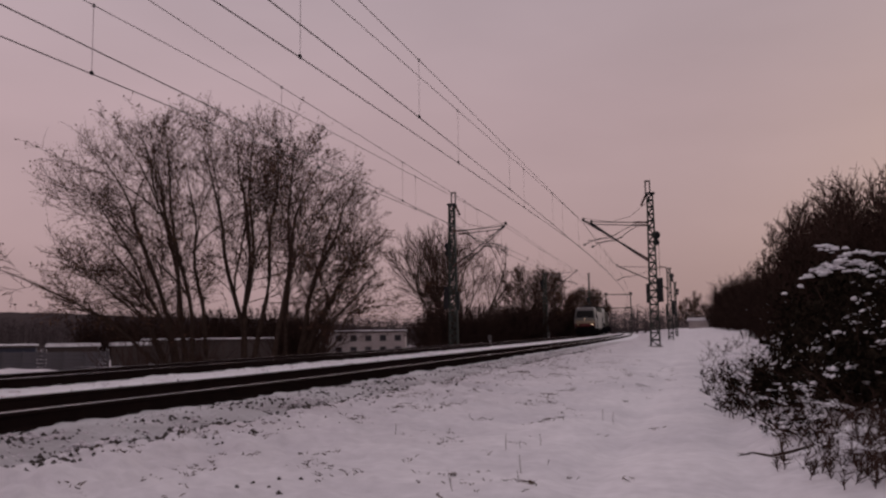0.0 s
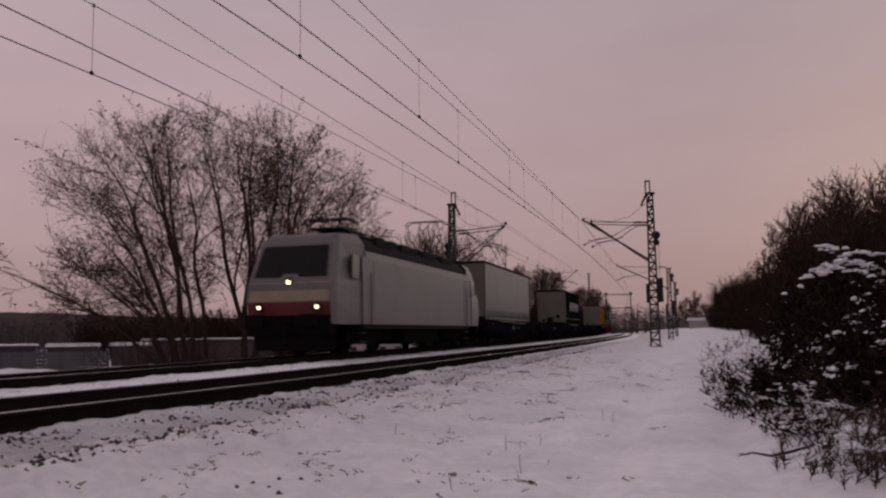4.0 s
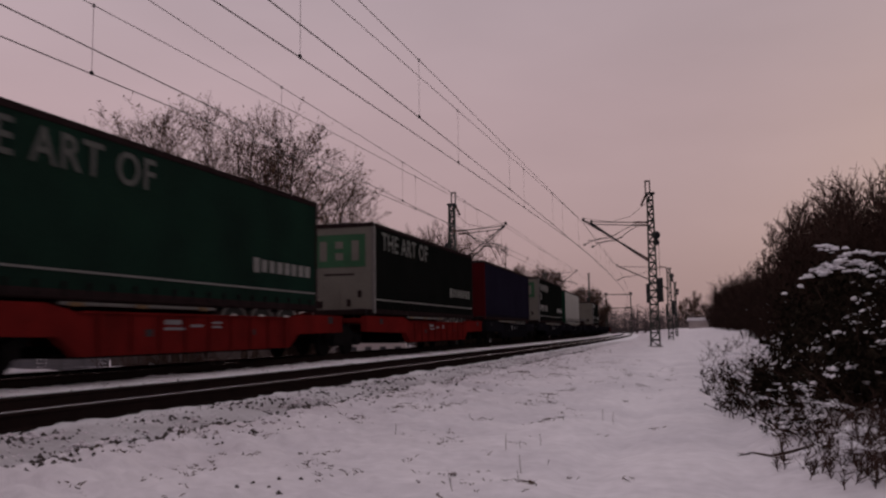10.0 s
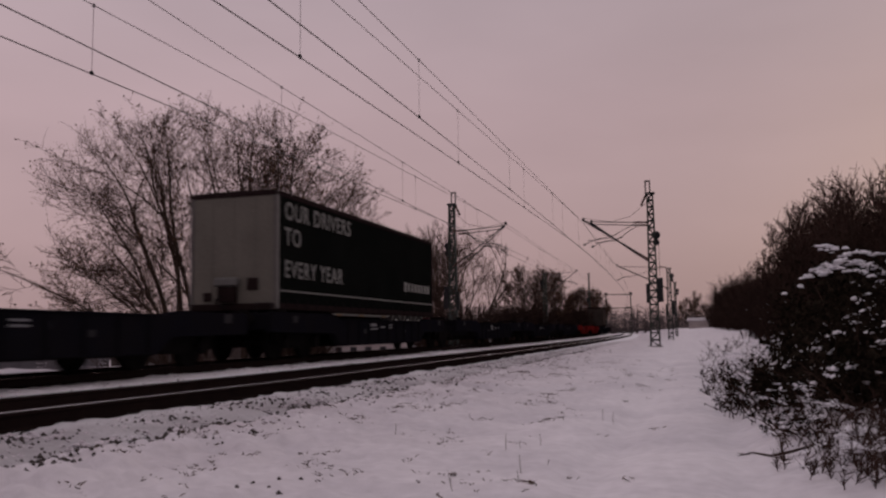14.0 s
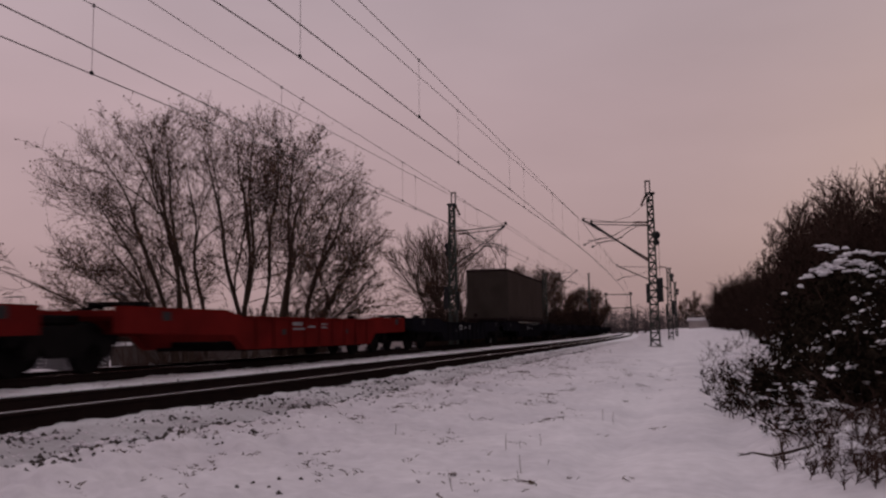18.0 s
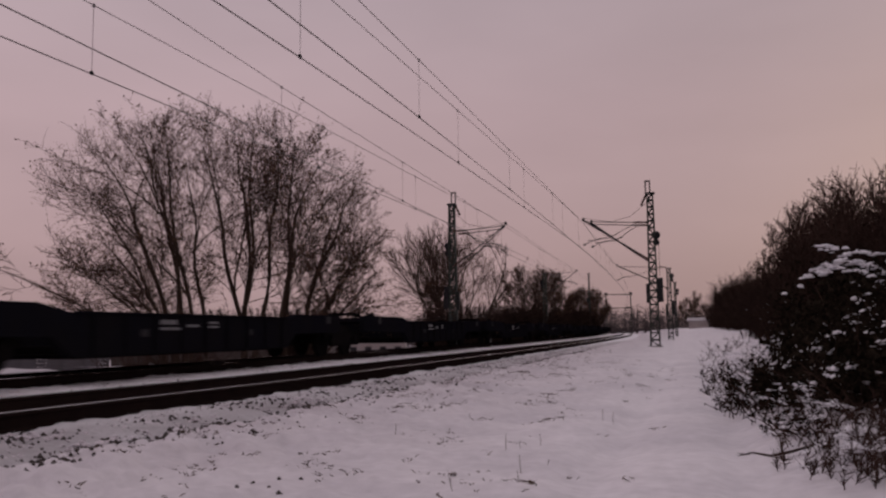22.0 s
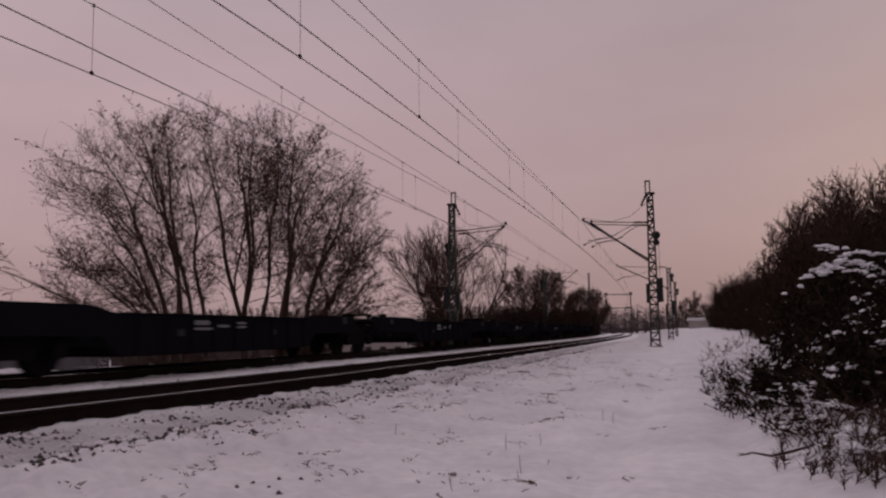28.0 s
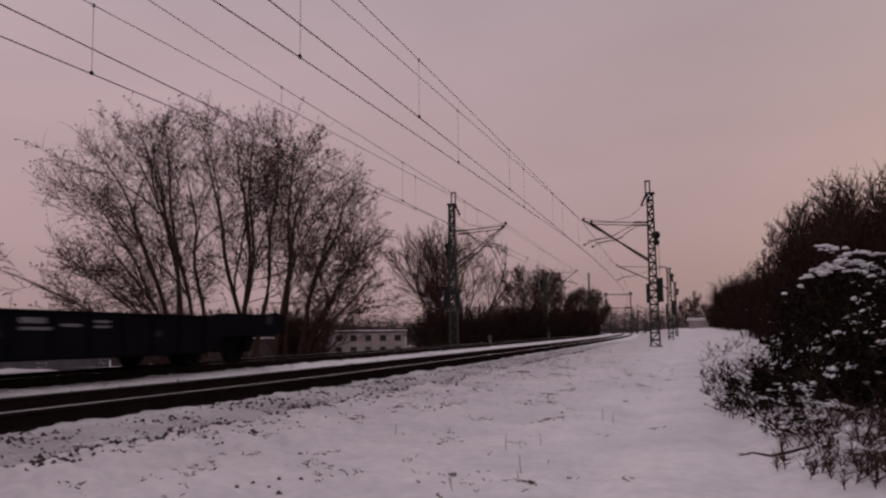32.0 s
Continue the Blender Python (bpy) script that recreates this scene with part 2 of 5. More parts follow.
PROFILE = ((-400, 1.2), (-40, 1.1), (-8, 0.9), (-4, 0.62), (-2.5, 0.38), (-1.7, -0.02), (-1.0, -0.32), (0.3, -0.42), (2.0, -0.40), (3.2, -0.33), (4.0, -0.27), (4.45, -0.245), (4.9, -0.36), (13.0, -0.45), (14.5, -0.75), (18, -1.15), (30, -2.2), (70, -3.2), (150, -3.6), (3000, -3.6))


def ground_z(left, s):
    for (a, za), (b, zb) in zip(PROFILE, PROFILE[1:]):
        if left <= b:
            k = (left - a) / (b - a)
            z = za + (zb - za) * max(0.0, k)
            break
    else:
        z = PROFILE[-1][1]
    d = max(0.0, min(s, CURVE_TO) - CURVE_FROM)
    z += RISE * d * (1 - smooth(16, 60, left))
    near = 1 - smooth(60, 160, math.hypot(left, s))
    bed = 1 - smooth(4.0, 4.6, left) * (1 - smooth(13, 14, left))
    rut = math.exp(-((left - 0.75) / 0.22) ** 2) + math.exp(-((left + 0.35) / 0.2) ** 2)
    rough = smooth(2.3, 3.9, left) * (1 - smooth(4.7, 5.0, left)) * (1 - smooth(25, 45, s))
    z += rough * (0.085 * noise.noise((left * 4.5, s * 3.0, 11)) + 0.05 * noise.noise((left * 9, s * 6, 5)) - 0.05 * max(0.0, noise.noise((left * 2.2, s * 1.1, 31))))
    z += (0.0 - z) * smooth(12.8, 13.7, left) * (1 - smooth(14.9, 17, left)) * (1 - smooth(14.5, 22, s)) * smooth(0, 6, s)
    z += near * bed * (0.05 * noise.noise((left * 0.8, s * 0.8, 0)) + (0.05 * noise.noise((left * 2.3, s * 1.9, 3)) + 0.034 * noise.noise((left * 5.0, s * 4.2, 7))) * (1 - 0.7 * math.exp(-((left - 0.1) / 0.9) ** 4)) - 0.085 * rut)
    return z


def spot(left, s, dz=0.0):
    p, a = line_at(s, left)
    p.z = ground_z(left, s) + dz
    return p


# ---- ground: one sheet to the horizon ----
def build_ground():
    lefts = sorted(set([-1800, -900, -400, -200, -100, -60, -40, -25, -16, -12, -9, -7] + [round(-6 + 0.16 * i, 3) for i in range(54)] + [round(2.56 + 0.08 * i, 3) for i in range(34)] + [6, 8, 10, 12, 13, 13.5, 14, 14.5, 15.5, 17, 19, 22, 26, 30, 36, 45, 60, 80, 110, 150, 220, 350, 600, 1000, 1800]))
    ss = [-1500, -600, -250, -120, -60, -30, -15, -8, -4] + [round(-2 + 0.16 * i, 3) for i in range(32)] + [round(3.12 + 0.08 * i, 3) for i in range(116)] + [round(12.4 + 0.16 * i, 3) for i in range(115)] + [31 + i for i in range(30)] + [62 + 4 * i for i in range(25)] + [165, 180, 200, 230, 260, 300, 360, 450, 600, 800, 1100, 1600, 2400]
    m = Mesh()
    for s in ss:
        for left in lefts:
            m.v.append(tuple(spot(left, s)))
    w = len(lefts)
    m.f = [(i * w + j, (i + 1) * w + j, (i + 1) * w + j + 1, i * w + j + 1) for i in range(len(ss) - 1) for j in range(w - 1)]
    ob = new("ground", m.data("ground", M_SNOW))
    for p in ob.data.polygons:
        p.use_smooth = True
    tagged(ob, "snow-covered ground with a trodden path and dry grass showing through", "ground", kind="structure")


def stations():
    return [-60, -30] + [-10 + 2 * i for i in range(60)] + [110 + 8 * i for i in range(16)] + [240, 300, 400, 550, 760]


def build_bed():
    """Snowed ballast beds of both tracks, with loose edges."""
    for name, c in (("ballast_bed", NEAR), ("ballast_bed", FAR)):
        m = Mesh()
        prof = [(-2.55, -0.62), (-1.75, -0.25), (-1.3, -0.185), (-0.80, -0.165), (-0.62, -0.195), (0, -0.165), (0.62, -0.195), (0.80, -0.165), (1.3, -0.185), (1.75, -0.25), (2.55, -0.62)]
        ss = [-60, -30, -15] + [-10 + 0.4 * i for i in range(30)] + [2 + 0.15 * i for i in range(200)] + [32 + 0.4 * i for i in range(100)] + [72 + 4 * i for i in range(40)] + [240, 300, 400, 550, 760]
        for s in ss:
            for u, z in prof:
                j = 0.0 if abs(u) > 2 else 0.022 * noise.noise((u * 2.1, s * 1.3, c)) + 0.04 * noise.noise((u * 5, s * 4, c)) + 0.016 * noise.noise((u * 6, s * 8, c + 3))
                m.v.append(tuple(line_at(s, c + u, z + j)[0]))
        w = len(prof)
        m.f = [(i * w + j, (i + 1) * w + j, (i + 1) * w + j + 1, i * w + j + 1) for i in range(len(ss) - 1) for j in range(w - 1)]
        ob = new(name, m.data(name, M_SNOWBED))
        for p in ob.data.polygons:
            p.use_smooth = True
        tagged(ob, "ballast bed of dark stones covered in trodden snow", "ballast", kind="structure")


def sweep(m, prof, c, ss):
    """Sweeps a closed outline of (across, z) along the line."""
    o, w = len(m.v), len(prof)
    for s in ss:
        for u, z in prof:
            m.v.append(tuple(line_at(s, c + u, z)[0]))
    for i in range(len(ss) - 1):
        for j in range(w):
            k = (j + 1) % w
            m.f.append((o + i * w + j, o + i * w + k, o + (i + 1) * w + k, o + (i + 1) * w + j))


RAIL = [(-0.075, -0.172), (-0.075, -0.160), (-0.012, -0.138), (-0.010, -0.050), (-0.036, -0.038), (-0.036, -0.012), (-0.030, -0.004), (0.030, -0.004), (0.036, -0.012), (0.036, -0.038), (0.010, -0.050), (0.012, -0.138), (0.075, -0.160), (0.075, -0.172)]
HEAD = [(-0.029, -0.004), (-0.020, 0.0), (0.020, 0.0), (0.029, -0.004)]


def build_track(c, label):
    t = thing("railway_track", label, "railway track")
    for u in (-0.755, 0.755):
        m = Mesh()
        sweep(m, RAIL, c + u, stations())
        r = part("rail", m, M_RAIL, t)
        m = Mesh()
        sweep(m, HEAD, c + u, stations())
        part("running_surface", m, M_RAILTOP, r, "polished top of the rail")
    m = Mesh()
    m.prism([(-1.3, -0.38), (-1.3, -0.20), (-1.22, -0.178), (-0.45, -0.178), (-0.3, -0.20), (0.3, -0.20), (0.45, -0.178), (1.22, -0.178), (1.3, -0.20), (1.3, -0.38)], "y", -0.13, 0.13)
    me = m.data("sleeper", M_SLEEPER)
    for i in range(110):
        part("sleeper", me, None, t, at=line_pose(1.0 + 0.6 * i, c, -0.07))
    return t


# ---- rolling stock ----
M_WAGON = mat("wagon_blue_black", (0.0075, 0.0075, 0.0105), 0.9, col2=(0.010, 0.009, 0.0095), scale=1.2, fine=30, bump=0.1, spec=0.0)
M_WAGONRED = mat("wagon_red", (0.115, 0.011, 0.010), 0.9, col2=(0.05, 0.007, 0.0065), scale=1.2, fine=30, bump=0.1, spec=0.0)
M_UNDER = mat("grimy_running_gear", (0.010, 0.009, 0.009), 0.9, scale=3, spec=0.0)
M_TREAD = mat("wheel_steel", (0.10, 0.09, 0.085), 0.5, 0.7, scale=5)
M_MARK = mat("white_stencil", (0.16, 0.16, 0.17), 0.8, scale=6, bump=0)
M_PLATE = mat("grimy_label_plate", (0.035, 0.034, 0.036), 0.9, scale=6, bump=0, spec=0.0)
M_YELLOWMARK = mat("yellow_plate", (0.12, 0.06, 0.015), 0.7, scale=6, bump=0)
M_TYRE = mat("rubber_tyre", (0.012, 0.012, 0.012), 0.9, scale=6, spec=0.2)
M_RIM = mat("silver_rim", (0.35, 0.35, 0.35), 0.45, 0.6, scale=5)
M_CURT_DARK = mat("black_green_curtain", (0.007, 0.008, 0.0072), 0.95, col2=(0.004, 0.005, 0.0045), scale=0.6, fine=12, bump=0.12, spec=0.0)
M_CURT_GREEN = mat("dark_green_curtain", (0.010, 0.026, 0.018), 0.95, col2=(0.007, 0.011, 0.010), scale=0.5, fine=12, bump=0.12, spec=0.0)
M_CURT_YELLOW = mat("ochre_curtain", (0.20, 0.082, 0.010), 0.95, col2=(0.14, 0.056, 0.008), scale=0.5, fine=12, bump=0.12, spec=0.0)
M_CURT_GREY = mat("grey_curtain", (0.075, 0.072, 0.073), 0.6, col2=(0.052, 0.050, 0.051), scale=0.6, fine=12, bump=0.12, spec=0.15)
M_CURT_PALE = mat("pale_grey_curtain", (0.060, 0.058, 0.060), 0.5, col2=(0.044, 0.042, 0.044), scale=0.6, fine=12, bump=0.12, spec=0.14)
M_CURT_BROWN = mat("brown_grey_curtain", (0.046, 0.036, 0.032), 0.95, col2=(0.032, 0.025, 0.022), scale=0.6, fine=12, bump=0.12, spec=0.0)
M_CURT_BLUE = mat("navy_curtain", (0.012, 0.011, 0.020), 0.95, col2=(0.008, 0.007, 0.013), scale=0.6, fine=12, bump=0.12, spec=0.0)
M_WALL_WHITE = mat("white_trailer_wall", (0.138, 0.132, 0.114), 0.7, col2=(0.098, 0.093, 0.080), scale=1.0, fine=14, bump=0.06, spec=0.15)
M_WALL_BROWN = mat("brown_trailer_wall", (0.046, 0.038, 0.033), 0.6, scale=1.0, fine=14, bump=0.06, spec=0.0)
M_WALL_GREEN = mat("green_trailer_wall", (0.008, 0.032, 0.018), 0.6, scale=1.0, fine=14, bump=0.06, spec=0.0)
M_WALL_RED = mat("red_trailer_wall", (0.055, 0.006, 0.008), 0.6, scale=1.0, fine=14, bump=0.06, spec=0.0)
M_FRAME = mat("trailer_frame_dark", (0.022, 0.015, 0.015), 0.8, scale=3, spec=0.0)
M_POST = mat("trailer_post_grey", (0.10, 0.094, 0.09), 0.65, 0.0, scale=3)
M_ROOF = mat("trailer_roof_cover", (0.035, 0.027, 0.026), 0.8, scale=1.0, spec=0.05)
M_LETTER = mat("pale_lettering", (0.125, 0.127, 0.121), 0.7, scale=2, fine=20, bump=0)
M_LETTER_DIM = mat("dim_lettering", (0.042, 0.048, 0.043), 0.7, scale=2, fine=20, bump=0)
M_EMBLEM = mat("green_emblem", (0.008, 0.075, 0.026), 0.6, scale=2, fine=20, bump=0)
M_STRAP = mat("curtain_strap", (0.014, 0.013, 0.013), 0.8, scale=6, spec=0.0)
M_LOCO = mat("loco_pale_grey", (0.135, 0.127, 0.124), 0.55, col2=(0.105, 0.098, 0.096), scale=0.8, fine=10, bump=0.03, spec=0.2)
M_LOCOGREY = mat("loco_roof_grey", (0.016, 0.015, 0.015), 0.9, scale=2, spec=0.05)
M_LOCORED = mat("loco_red_band", (0.11, 0.008, 0.010), 0.45, scale=2)
M_LOCOCREAM = mat("loco_cream_panel", (0.27, 0.215, 0.14), 0.5, scale=2)
M_GLASS = mat("dark_cab_glass", (0.008, 0.007, 0.007), 0.30, scale=2, bump=0, spec=0.12)
M_LAMP = mat("lit_headlamp", (0.9, 0.85, 0.75), 0.3, emit=(1.0, 0.70, 0.40), power=3.4)


def make_bogie(parent, y, body, wheel_me, axle_me):
    b = part("bogie", Mesh().box(-0.55, 0.55, y - 0.25, y + 0.25, 0.45, 0.85, 0.03), M_UNDER, parent)
    for x in (-1.0, 1.0):
        m = Mesh().prism([(y - 1.35, 0.50), (y - 1.35, 0.68), (y - 0.6, 0.72), (y - 0.35, 0.86), (y + 0.35, 0.86), (y + 0.6, 0.72), (y + 1.35, 0.68), (y + 1.35, 0.50), (y + 0.6, 0.52), (y + 0.4, 0.30), (y - 0.4, 0.30), (y - 0.6, 0.52)], "x", x - 0.07, x + 0.07)
        for e in (-0.9, 0.9):
            m.disc("x", (x + (0.1 if x > 0 else -0.1), y + e, 0.46), 0.17, 0.16, 12)
        for e in (-0.22, 0.22):
            m.tube([(x, y + e, 0.3), (x, y + e, 0.8)], 0.09, 8)
        part("side_frame", m, M_UNDER, b)
    for e in (-0.9, 0.9):
        for x in (-0.75, 0.75):
            part("wheel", wheel_me, None, b, at=pose(x, y + e, 0.46))
        part("axle", axle_me, None, b, at=pose(0, y + e, 0.46))
    return b


def wheel_mesh(r=0.46):
    m = Mesh()
    m.disc("x", (0, 0, 0), r, 0.10, 24)
    m.disc("x", (-0.06, 0, 0), r + 0.026, 0.025, 24)
    m.disc("x", (0, 0, 0), 0.12, 0.2, 12)
    return m.data("wheel", M_UNDER)


def make_wagon(name, body, label):
    """An articulated double pocket wagon, 34.2 m over the buffers, on three bogies; front at -y."""
    w = thing(name, label, "freight wagon", "pocket wagons of the train")
    wheel_me = wheel_mesh()
    axle_me = Mesh().disc("x", (0, 0, 0), 0.085, 1.5, 10).data("axle", M_UNDER)
    for y in (-14.3, 0.0, 14.3):
        make_bogie(w, y, body, wheel_me, axle_me)
    rib_me = Mesh().box(-0.025, 0.025, -0.04, 0.04, -0.35, 0.35, 0.01).data("rib", body)
    for k in (-1, 1):
        a, b = (-16.6, -1.0) if k < 0 else (1.0, 16.6)
        for x in (-1, 1):
            # side sill with raised goosenecks over the bogies
            prof = [(a, 0.72), (a, 1.22), (a + 3.6, 1.22), (a + 4.3, 1.08), (b - 4.3 + 1.0, 1.08), (b - 2.7, 1.18), (b, 1.18), (b, 0.70), (b - 2.9, 0.66), (b - 3.4, 0.32), (a + 4.4, 0.32), (a + 3.9, 0.66)]
            x0, x1 = sorted((x * 1.22, x * 1.42))
            sill = part("side_sill", Mesh().prism(prof, "x", x0, x1), body, w)
            for i in range(9):
                part("rib", rib_me, None, sill, at=pose(x * 1.445, a + 4.9 + i * (b - a - 8.6) / 8, 0.71))
            m = Mesh().box(min(x * 1.40, x * 1.475), max(x * 1.40, x * 1.475), a + 4.4, b - 3.5, 1.06, 1.10, 0.01)
            part("top_flange", m, body, sill)
            # stencilled data panels, as plain bars
            c = (a + b) / 2
            for dy, dz, ln, h in ((-1.0, 0.93, 0.55, 0.09), (-1.0, 0.80, 0.75, 0.05), (-0.1, 0.86, 0.45, 0.05), (0.6, 0.93, 0.5, 0.04), (0.6, 0.84, 0.5, 0.04), (1.5, 0.86, 0.06, 0.16)):
                part("stencil_bar", Mesh().box(min(x * 1.42, x * 1.424), max(x * 1.42, x * 1.424), c + dy, c + dy + ln, dz - h / 2, dz + h / 2), M_MARK, sill, "small white stencilled bar")
            for yy, s in ((a + 1.2, 0.18), (a + 6.2, 0.14), (b - 5.4, 0.13), (b - 1.0, 0.2)):
                zz = 1.05 if yy < a + 4 or yy > b - 3 else 0.72
                part("label_holder", Mesh().box(min(x * 1.42, x * 1.426), max(x * 1.42, x * 1.426), yy, yy + s * 1.6, zz - s / 2, zz + s / 2), M_PLATE, sill)
        p = part("pocket_floor", Mesh().box(-1.22, 1.22, a + 4.7, b - 3.5, 0.28, 0.36), M_UNDER, w)
        for i in range(4):
            yy = a + 5.4 + i * 2.2
            part("cross_member", Mesh().box(-1.22, 1.22, yy - 0.1, yy + 0.1, 0.36, 0.5, 0.02), M_UNDER, p)
        part("deck", Mesh().box(-1.22, 1.22, a, a + 4.4, 1.02, 1.15, 0.015), body, w)
        part("deck", Mesh().box(-1.22, 1.22, b - 3.0, b, 1.0, 1.12, 0.015), body, w)
        # support trestle for the trailer's king pin
        yk = a + 1.6
        h = Mesh()
        h.box(-0.45, 0.45, yk - 0.35, yk + 0.35, 1.28, 1.36, 0.02)
        for x in (-0.4, 0.4):
            h.tube([(x * 1.6, yk - 0.5, 1.15), (x, yk, 1.3)], 0.05, 6)
            h.tube([(x * 1.6, yk + 0.5, 1.15), (x, yk, 1.3)], 0.05, 6)
        part("king_pin_trestle", h, M_UNDER, w)
        for x in (-1.32, 1.32):
            part("spigot", Mesh().box(x - 0.07, x + 0.07, a + 0.5, a + 0.9, 1.22, 1.32, 0.02), M_UNDER, w)
            part("hand_rail", Mesh().tube([(x * 1.03, a + 0.12, 0.85), (x * 1.03, a + 0.1, 1.45), (x * 0.7, a + 0.1, 1.45), (x * 0.7, a + 0.12, 1.2)], 0.018, 5), M_DARKSTEEL, w)
    part("centre_joint", Mesh().box(-0.5, 0.5, -1.0, 1.0, 0.88, 1.06, 0.03), M_UNDER, w)
    for e in (-1, 1):
        part("headstock", Mesh().box(-1.35, 1.35, *sorted((e * 16.45, e * 16.62)), 0.78, 1.2, 0.02), body, w)
        for x in (-0.875, 0.875):
            m = Mesh().tube([(x, e * 16.6, 1.04), (x, e * 17.02, 1.04)], 0.11, 12)
            m.disc("y", (x, e * 17.06, 1.04), 0.24, 0.06, 20)
            part("buffer", m, M_UNDER, w)
        m = Mesh().tube([(0, e * 16.6, 0.95), (0, e * 17.2, 0.9)], 0.05, 6).box(-0.05, 0.05, *sorted((e * 16.9, e * 17.15)), 0.62, 0.98, 0.015)
        part("coupling", m, M_UNDER, w)
    return w


def make_trailer(label, curtain, wall, emblem=False, lines=(), straps=False, mark=None, unit=False, more=0.0):
    """A curtain-sided semi-trailer, 13.6 m, its floor at 1.41 m and its roof at 4.41 m over the rails; front at -y, origin at the middle."""
    t = thing("semi_trailer", label, "semi-trailer", "trailers on the train")
    L, W, Z0, Z1 = 6.8, 1.275, 1.41, 4.41 + more
    strap_me = Mesh().box(-0.007, 0.007, -0.025, 0.025, -0.05, 0.42 if straps else 0.2).box(-0.016, 0.016, -0.035, 0.035, 0.10, 0.19, 0.006).data("strap", M_STRAP)
    part("floor", Mesh().box(-W, W, -L, L, Z0 - 0.12, Z0 + 0.06, 0.01), M_FRAME, t)
    roof = Mesh()
    roof.prism([(-W, Z1 - 0.10), (-W, Z1 - 0.015), (-W + 0.06, Z1), (0, Z1 + 0.025), (W - 0.06, Z1), (W, Z1 - 0.015), (W, Z1 - 0.10)], "y", -L, L)
    r = part("roof", roof, M_ROOF, t)
    for x in (-1, 1):
        part("cant_rail", Mesh().box(*sorted((x * (W - 0.06), x * (W + 0.012))), -L - 0.01, L + 0.01, Z1 - 0.15, Z1 - 0.02, 0.012), M_FRAME, r)
    part("front_wall", Mesh().box(-W + 0.06, W - 0.06, -L, -L + 0.05, Z0 + 0.06, Z1 - 0.1), wall, t)
    for x in (-1, 1):
        f = Mesh().box(*sorted((x * (W - 0.10), x * (W + 0.008))), -L - 0.02, -L + 0.10, Z0 - 0.1, Z1 - 0.02, 0.012)
        part("front_post", f, M_POST if wall in (M_WALL_WHITE,) else wall, t)
    part("front_header", Mesh().box(-W, W, -L - 0.025, -L + 0.08, Z1 - 0.14, Z1 - 0.01, 0.012), M_FRAME, t)
    part("front_sill", Mesh().box(-W, W, -L - 0.02, -L + 0.08, Z0 - 0.12, Z0 + 0.05, 0.012), M_FRAME, t)
    panel = Mesh()
    for x in (-0.62, 0.0, 0.62):
        panel.box(x - 0.012, x + 0.012, -L - 0.008, -L, Z0 + 0.1, Z1 - 0.16)
    part("wall_seam", panel, wall, t)
    # air and light couplings low on the front wall
    part("coupling_plate", Mesh().box(-0.86, -0.62, -L - 0.05, -L, Z0 + 0.12, Z0 + 0.36, 0.02), M_FRAME, t)
    if unit:
        u = part("front_box", Mesh().box(-0.48, 0.22, -L - 0.20, -L, Z0 + 0.50, Z0 + 0.74, 0.05), M_LETTER, t, "pale box on the front wall")
        part("hatch", Mesh().box(0.42, 0.74, -L - 0.04, -L, Z0 + 0.40, Z0 + 0.72, 0.02), M_FRAME, u)
        part("hose_panel", Mesh().box(-0.40, 0.14, -L - 0.12, -L, Z0 + 0.08, Z0 + 0.50, 0.03), M_FRAME, u)
        part("air_hose", Mesh().tube([(-0.3, -L - 0.1, Z0 + 0.3), (-0.35, -L - 0.3, Z0 + 0.1), (-0.1, -L - 0.25, Z0 - 0.05)], 0.025, 6), M_STRAP, u)
    for x in (-1, 1):
        # the curtain hangs in shallow folds between the roof rail and the sill
        m = Mesh()
        n, rows = 69, 7
        for j in range(rows):
            z = Z0 + 0.02 + (Z1 - Z0 - 0.14) * j / (rows - 1)
            for i in range(n):
                y = -L + 0.1 + (2 * L - 0.2) * i / (n - 1)
                k = 0.004 * math.sin(i * 1.31) * math.sin(math.pi * j / (rows - 1)) + 0.010 * noise.noise((y * 0.8, z * 0.7, x * 5))
                m.v.append((x * (W - 0.012 + k), y, z))
        m.f = [(j * n + i, j * n + i + 1, (j + 1) * n + i + 1, (j + 1) * n + i) for j in range(rows - 1) for i in range(n - 1)]
        c = part("curtain", m, curtain, t)
        for p in c.data.polygons:
            p.use_smooth = True
        part("side_rave", Mesh().box(*sorted((x * (W - 0.05), x * (W + 0.012))), -L + 0.1, L - 0.1, Z0 - 0.10, Z0 + 0.03, 0.012), M_POST if straps else M_FRAME, t)
        for i in range(21):
            part("strap", strap_me, None, c, at=pose(x * (W + 0.013), -L + 0.5 + i * 0.63, Z0))
        if mark is not None:
            part("stripe", Mesh().box(*sorted((x * (W + 0.006), x * (W + 0.012))), -L + 0.15, L - 0.15, Z0 + 0.36, Z0 + 0.40), M_LETTER, c, "thin pale stripe")
    part("rear_post", Mesh().box(-W, -W + 0.12, L - 0.12, L, Z0 - 0.1, Z1 - 0.02, 0.012), M_FRAME, t)
    part("rear_post", Mesh().box(W - 0.12, W + 0.008, L - 0.12, L, Z0 - 0.1, Z1 - 0.02, 0.012), M_FRAME, t)
    for x in (-1, 1):
        d = part("rear_door", Mesh().box(*sorted((x * 0.01, x * (W - 0.12))), L - 0.05, L - 0.005, Z0 + 0.06, Z1 - 0.12, 0.006), wall, t)
        part("lock_rod", Mesh().tube([(x * 0.35, L + 0.02, Z0), (x * 0.35, L + 0.02, Z1 - 0.1)], 0.015, 6), M_POST, d)
